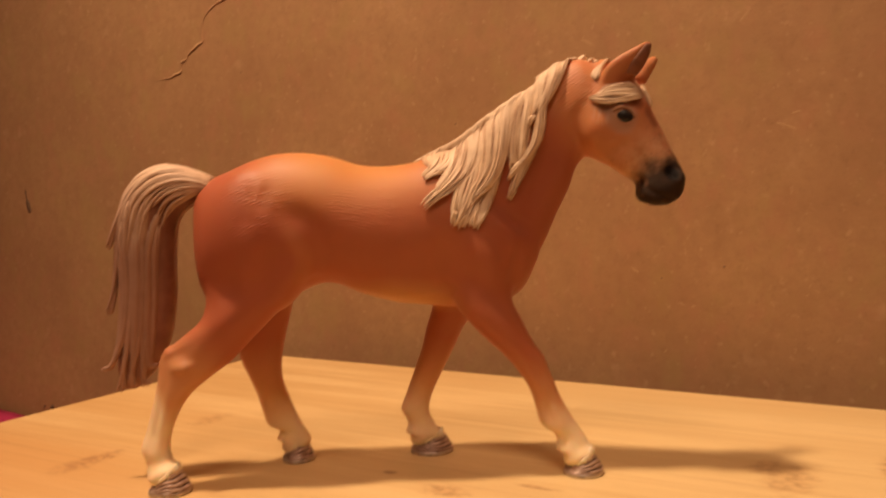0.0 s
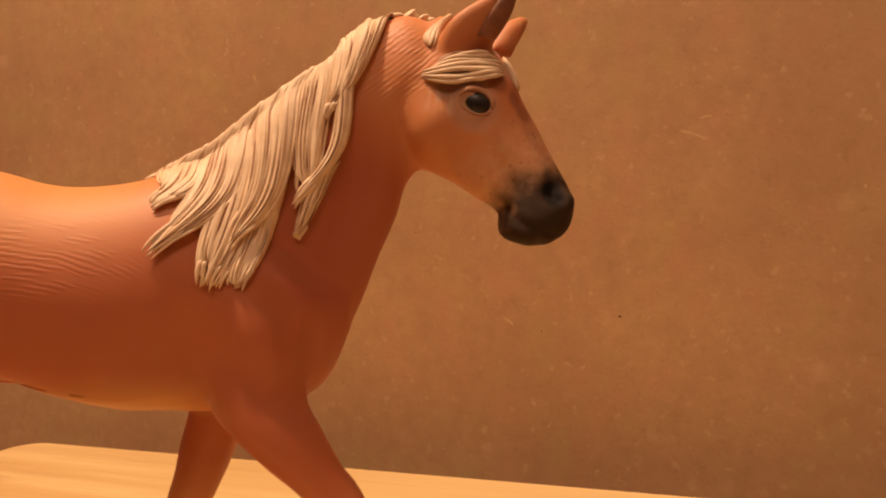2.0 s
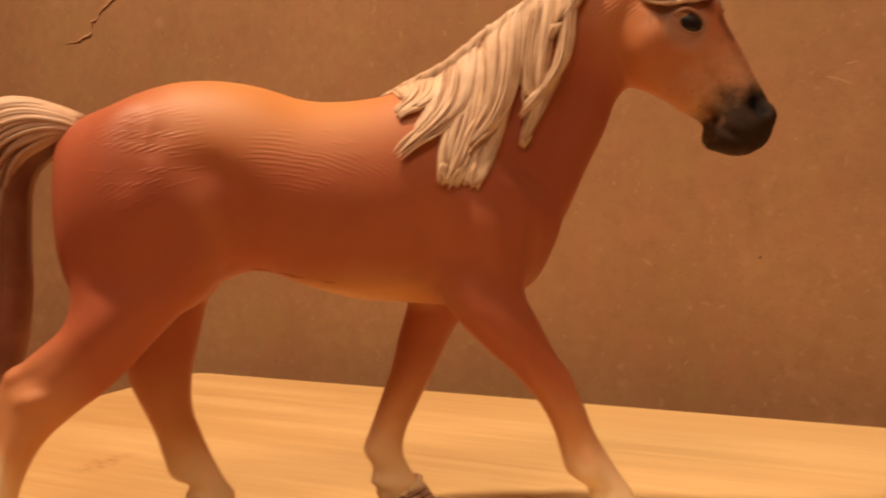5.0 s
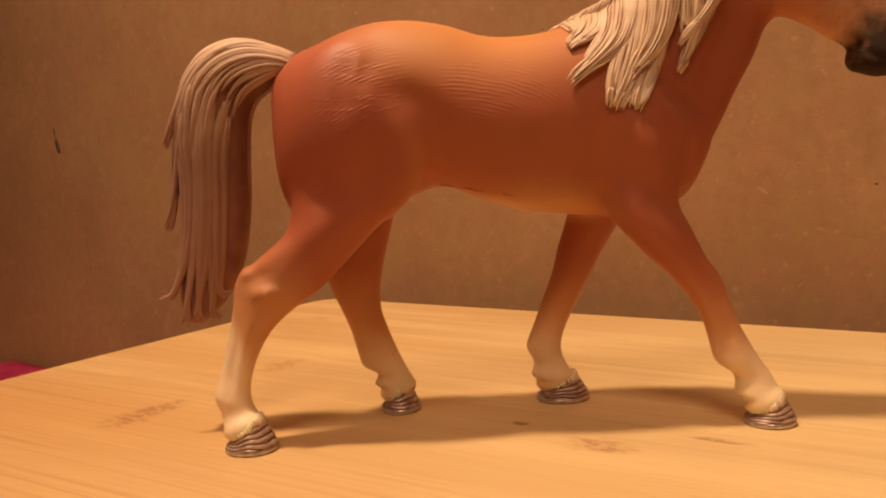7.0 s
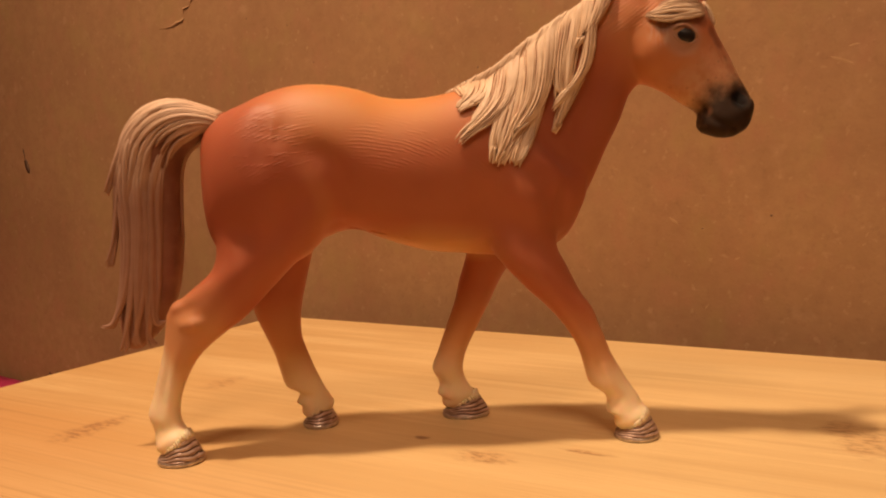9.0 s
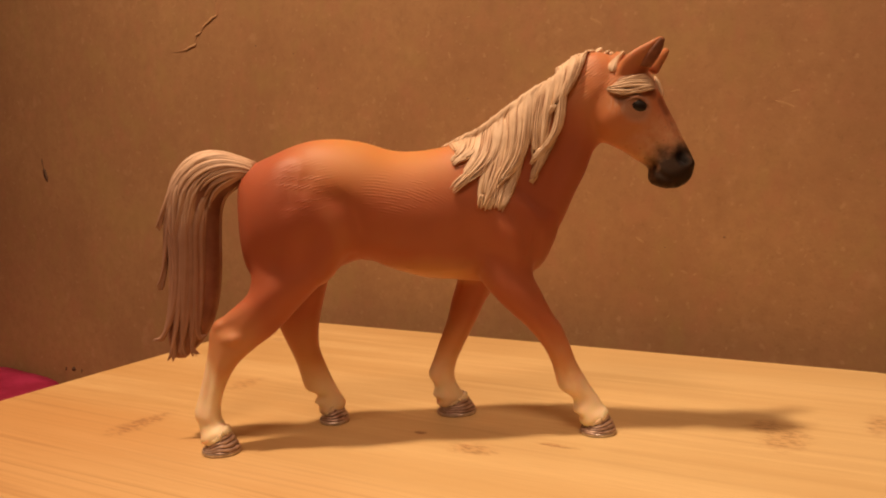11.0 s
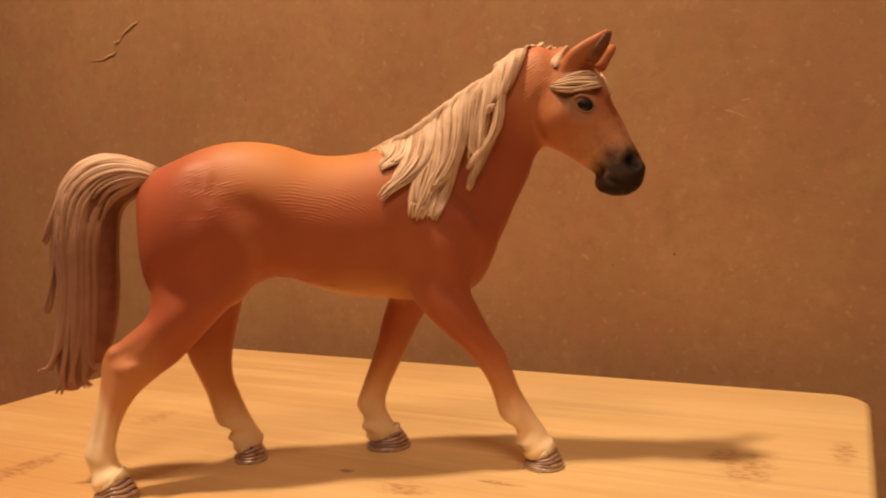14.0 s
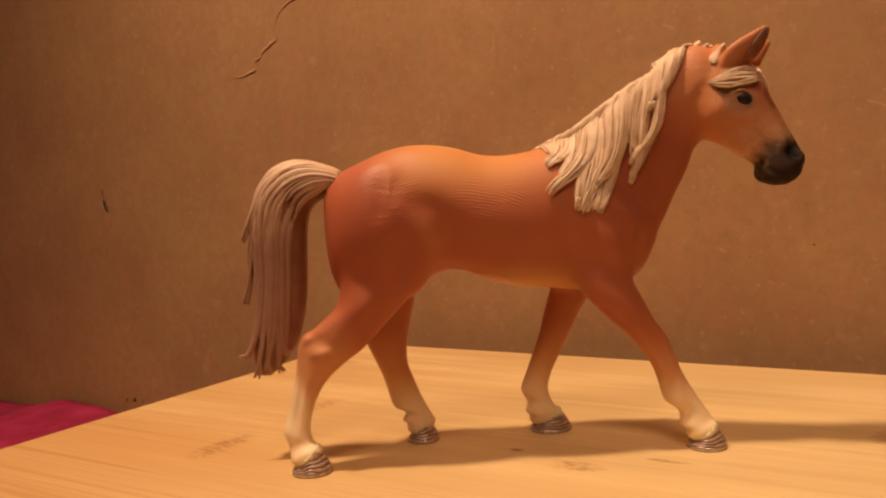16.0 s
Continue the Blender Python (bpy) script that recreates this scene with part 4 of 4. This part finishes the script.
        for j in range(40):  # hair tips over the horn
            a = 2 * math.pi * (j + rng.uniform(-0.4, 0.4)) / 40
            c, d = math.cos(a), math.sin(a)
            row = lambda t, out: Vector(((heel + 2.2 - 1.5 * t + toe - 2.7 * (1 - t) ** 1.2) / 2 + (toe - 2.7 * (1 - t) ** 1.2 - heel - 2.2 + 1.5 * t) / 2 * c * out, y + (3.8 + t) * d * out, (2.4 + top + 0.4) / 2 * (1 - t) + 1.1 * t + (top - 2.0) / 2 * (1 - t) * c)) / 1000
            down = rng.uniform(0.02, 0.20)
            strand(skin, [row(-0.22 + (down + 0.22) * t, 1.0 + 0.02 * t) for t in [i / 5 for i in range(6)]], rng.uniform(0.00028, 0.00050), 0, 5)
    # eye, its lid, nostril and mouth corner
    eye_at = on_hide(51.5, 87.4, 0.0) * 1000
    ellipsoid(skin, (eye_at.x, eye_at.y + 0.75, eye_at.z), (2.35, 1.3, 1.72), (0, 22, -14), 3, 16)
    for rise, flat, thick, mat in ((1, 1.06, 0.00042, 0), (1, 0.86, 0.00024, 4), (-1, 0.90, 0.00013, 0)):
        lid = []
        for k in range(13):
            a = math.pi * k / 12
            lx, lz = 2.6 * math.cos(a), rise * 1.85 * flat * math.sin(a)
            c, s = math.cos(radians(-22)), math.sin(radians(-22))
            lid.append(on_hide(eye_at.x + lx * c - lz * s, eye_at.z + lx * s + lz * c, 0.05))
        strand(skin, lid, thick, mat, 6)
    # rough mould seam along the belly
    for x0, x1 in ((-21.0, -17.5), (-16.5, -12.0), (-9.0, -6.5)):
        path = [on_hide(x0 + (x1 - x0) * t, 49.6 - 0.205 * (x0 + (x1 - x0) * t + 22) + rng.uniform(-0.15, 0.15), 0.0) for t in [i / 8 for i in range(9)]]
        strand(skin, path, 0.00020, 0)
    # inside of the near ear: a dark plate standing for the hollow's shade
    tube(skin, section_rings([(52.4, 97.4, 55.2, 96.9, -17.0, 1.1), (53.6, 99.8, 56.8, 99.2, -17.7, 1.1), (55.2, 102.0, 57.9, 101.5, -18.3, 0.8), (57.2, 104.2, 58.4, 103.9, -18.6, 0.3)], 4, -40, 16), 4)
    horse = mesh_object("toy_horse", skin, [COAT, HAIR, HOOF, EYE, EAR, HAIR_BROWN, TAIL_GROUND, HOOF_DARK, SILVER])
    bpy.data.meshes.remove(core)
    horse.matrix_world = HORSE
    return tagged(horse, "chestnut plastic toy horse with cream mane, walking on a pine board", "toy horse")


# ---- setting ----
WALL_Y = 0.1414


def build_setting():
    bm = bmesh.new()
    box(bm, (-1.6, WALL_Y, -0.09), (1.4, WALL_Y + 0.02, 2.3))
    tagged(mesh_object("wall_back", bm, BOARD, False), "brown raw fibreboard wall with pale fibre flecks", "wall", kind="structure")
    for name, lo, hi in (("wall_left", (-1.62, -2.4, -0.09), (-1.6, WALL_Y + 0.02, 2.3)), ("wall_right", (1.4, -2.4, -0.09), (1.42, WALL_Y + 0.02, 2.3)), ("wall_front", (-1.62, -2.42, -0.09), (1.42, -2.4, 2.3))):
        bm = bmesh.new()
        box(bm, lo, hi)
        tagged(mesh_object(name, bm, PLASTER, False), "plain room wall", "wall", kind="structure")
    bm = bmesh.new()
    box(bm, (-1.62, -2.42, 2.3), (1.42, WALL_Y + 0.02, 2.32))
    tagged(mesh_object("ceiling", bm, PLASTER, False), "plain room ceiling", "ceiling", kind="structure")
    bm = bmesh.new()
    box(bm, (-1.62, -2.42, -0.11), (1.42, WALL_Y + 0.02, -0.09))
    tagged(mesh_object("floor", bm, FLOOR, False), "dark brown floor below the board", "floor", kind="structure")


def build_stool():
    stool = tagged(new("low_stool"), "low pine stool with a rounded rectangular top, toy standing on it", "stool")
    bm = bmesh.new()
    x0, x1, y0, y1, r, thick = -0.1532, 0.1117, -0.0826, 0.1144, 0.011, 0.019
    outline = []
    for cx, cy, start in ((x1 - r, y1 - r, 0), (x0 + r, y1 - r, 90), (x0 + r, y0 + r, 180), (x1 - r, y0 + r, 270)):
        for k in range(9):
            a = radians(start + 90 * k / 8)
            outline.append((cx, cy, math.cos(a), math.sin(a)))
    rings = []
    for inset, z in ((0.0022, 0.0), (0.0009, -0.0006), (0.0, -0.0022), (0.0, -thick + 0.002), (0.002, -thick)):
        rings.append([Vector((cx + (r - inset) * c, cy + (r - inset) * s, z)) for cx, cy, c, s in outline])
    loops = [[bm.verts.new(p) for p in ring] for ring in rings]
    for a, b in zip(loops, loops[1:]):
        for k in range(len(a)):
            bm.faces.new((a[k], b[k], b[(k + 1) % len(a)], a[(k + 1) % len(a)])).smooth = True
    bm.faces.new(loops[0]).smooth = False
    bm.faces.new(loops[-1][::-1]).smooth = False
    top = part("seat", bm, PINE, stool, "pale pine top with long grain and small knots")
    for poly in top.data.polygons:
        poly.use_smooth = len(poly.vertices) == 4
    for x in (x0 + 0.035, x1 - 0.035):
        for y in (y0 + 0.035, y1 - 0.035):
            bm = bmesh.new()
            box(bm, (x - 0.014, y - 0.014, -0.09), (x + 0.014, y + 0.014, -thick), 0.003)
            part("leg", bm, PINE, stool)
    return stool


def build_pink():
    bm = bmesh.new()
    n = 40
    grid = [[None] * (n + 1) for _ in range(n + 1)]
    for i in range(n + 1):
        for j in range(n + 1):
            x, y = -0.62 + 0.30 * i / n, -0.15 + (WALL_Y - 0.004 + 0.15) * j / n
            z = -0.060 + 0.004 * math.sin(x * 38 + y * 9) * math.cos(y * 21) + 0.003 * noise.noise(Vector((x * 30, y * 30, 0)))
            z -= 0.028 * max(0, (x + 0.372) / 0.05) ** 2
            grid[i][j] = bm.verts.new((x, y, max(z, -0.089)))
    for i in range(n):
        for j in range(n):
            bm.faces.new((grid[i][j], grid[i + 1][j], grid[i + 1][j + 1], grid[i][j + 1]))
    rim = [e for e in bm.edges if e.is_boundary]
    down = bmesh.ops.extrude_edge_only(bm, edges=rim)["geom"]
    for v in down:
        if isinstance(v, bmesh.types.BMVert):
            v.co.z = -0.0895
    tagged(mesh_object("pink_cloth", bm, PINK), "crumpled bright pink cloth lying against the fibreboard wall", "cloth")


def sliver(bm, x, z, length, width, turn, bend, proud):
    """A thin curved splinter lying on the back wall."""
    a = radians(turn)
    rows = []
    for k in range(6):
        t = k / 5 - 0.5
        px, pz = length * t, bend * length * (0.25 - t * t)
        w = width * (1 - (2 * t) ** 2) ** 0.5 / 2 + width * 0.05
        rows.append([Vector((x + (px * math.cos(a) - (pz + o) * math.sin(a)), WALL_Y - h, z + px * math.sin(a) + (pz + o) * math.cos(a))) for o, h in ((-w, 0.0), (0.0, proud), (w, 0.0), (0.0, -0.0002))])
    tube(bm, rows)


def build_wall_marks():
    rng = random.Random(21)
    bm = bmesh.new()
    for x, z, length, width, turn, bend in ((0.0684, 0.0909, 0.0075, 0.0009, -22, 0.12), (0.0135, 0.0392, 0.004, 0.0010, -35, 0.1), (0.055, 0.131, 0.0055, 0.0011, 50, -0.15), (0.072, 0.0955, 0.0035, 0.0006, 10, 0.1), (0.030, 0.078, 0.0035, 0.0007, 20, 0.1), (-0.004, 0.128, 0.006, 0.0012, -30, 0.2)):
        sliver(bm, x, z, length, width, turn, bend, 0.00004)
    for _ in range(150):
        size = rng.uniform(0.0008, 0.0024) * (1.3 if rng.random() < 0.05 else 1.0)
        sliver(bm, rng.uniform(-0.5, 0.22), rng.uniform(-0.06, 0.22), size, rng.uniform(0.0003, 0.0008), rng.uniform(0, 180), rng.uniform(-0.4, 0.4), 0.00002)
    tagged(mesh_object("wood_fibre_flecks", bm, FLECK, False), "pale wood fibre splinters scattered over the fibreboard wall", "fleck", kind="stuff")
    bm = bmesh.new()
    for x, z, length, width, turn in ((-0.3632, 0.0715, 0.0095, 0.0034, 108), (-0.3652, 0.079, 0.006, 0.0012, 100), (0.0470, 0.0410, 0.0008, 0.0008, 0), (-0.3515, -0.0515, 0.004, 0.0026, 20), (-0.3590, -0.0520, 0.003, 0.0014, 70), (-0.3440, -0.0520, 0.003, 0.0012, 70)):
        sliver(bm, x, z, length, width, turn, 0.05, 0.00015)
    for _ in range(16):
        sliver(bm, rng.uniform(-0.5, 0.22), rng.uniform(-0.06, 0.22), rng.uniform(0.0005, 0.0012), 0.0005, rng.uniform(0, 180), 0, 0.0001)
    tagged(mesh_object("dark_wall_scuffs", bm, SOOT), "small dark scuffs and specks on the fibreboard wall", "scuff", kind="stuff")
    # a torn, lifted lip of the board's skin
    bm = bmesh.new()
    line = [(-0.1880, 0.1765, 1.0), (-0.1938, 0.1723, 1.0), (-0.2000, 0.1703, 0.9), (-0.2066, 0.1667, 0.6), (-0.2109, 0.1606, 0.25), (-0.2106, 0.1532, 0.4), (-0.2135, 0.1515, 1.0), (-0.2205, 0.1478, 1.0), (-0.2221, 0.1455, 0.3), (-0.2240, 0.1445, 0.9), (-0.2265, 0.1436, 0.8), (-0.2270, 0.1410, 0.3), (-0.2276, 0.1387, 0.9), (-0.2330, 0.1372, 1.0), (-0.2370, 0.1364, 0.7), (-0.2441, 0.1364, 0.2)]
    rings = []
    for k, (x, z, w) in enumerate(spline(line, 4)):
        w = 0.00046 * max(w, 0.15) * rng.uniform(0.75, 1.15)
        x, z = x + rng.uniform(-0.0003, 0.0003), z + rng.uniform(-0.0003, 0.0003)
        rings.append([Vector((x - 3 * w, WALL_Y + 0.0002, z + 2.6 * w)), Vector((x, WALL_Y - 1.1 * w, z)), Vector((x + 0.5 * w, WALL_Y - 0.8 * w, z - 0.5 * w)), Vector((x + 0.1 * w, WALL_Y + 0.0002, z))])
    tube(bm, rings)
    tagged(mesh_object("torn_board_skin", bm, BOARD), "jagged lifted tear in the fibreboard surface", "tear", kind="structure")


build_setting()
build_wall_marks()
build_stool()
build_pink()
build_horse()
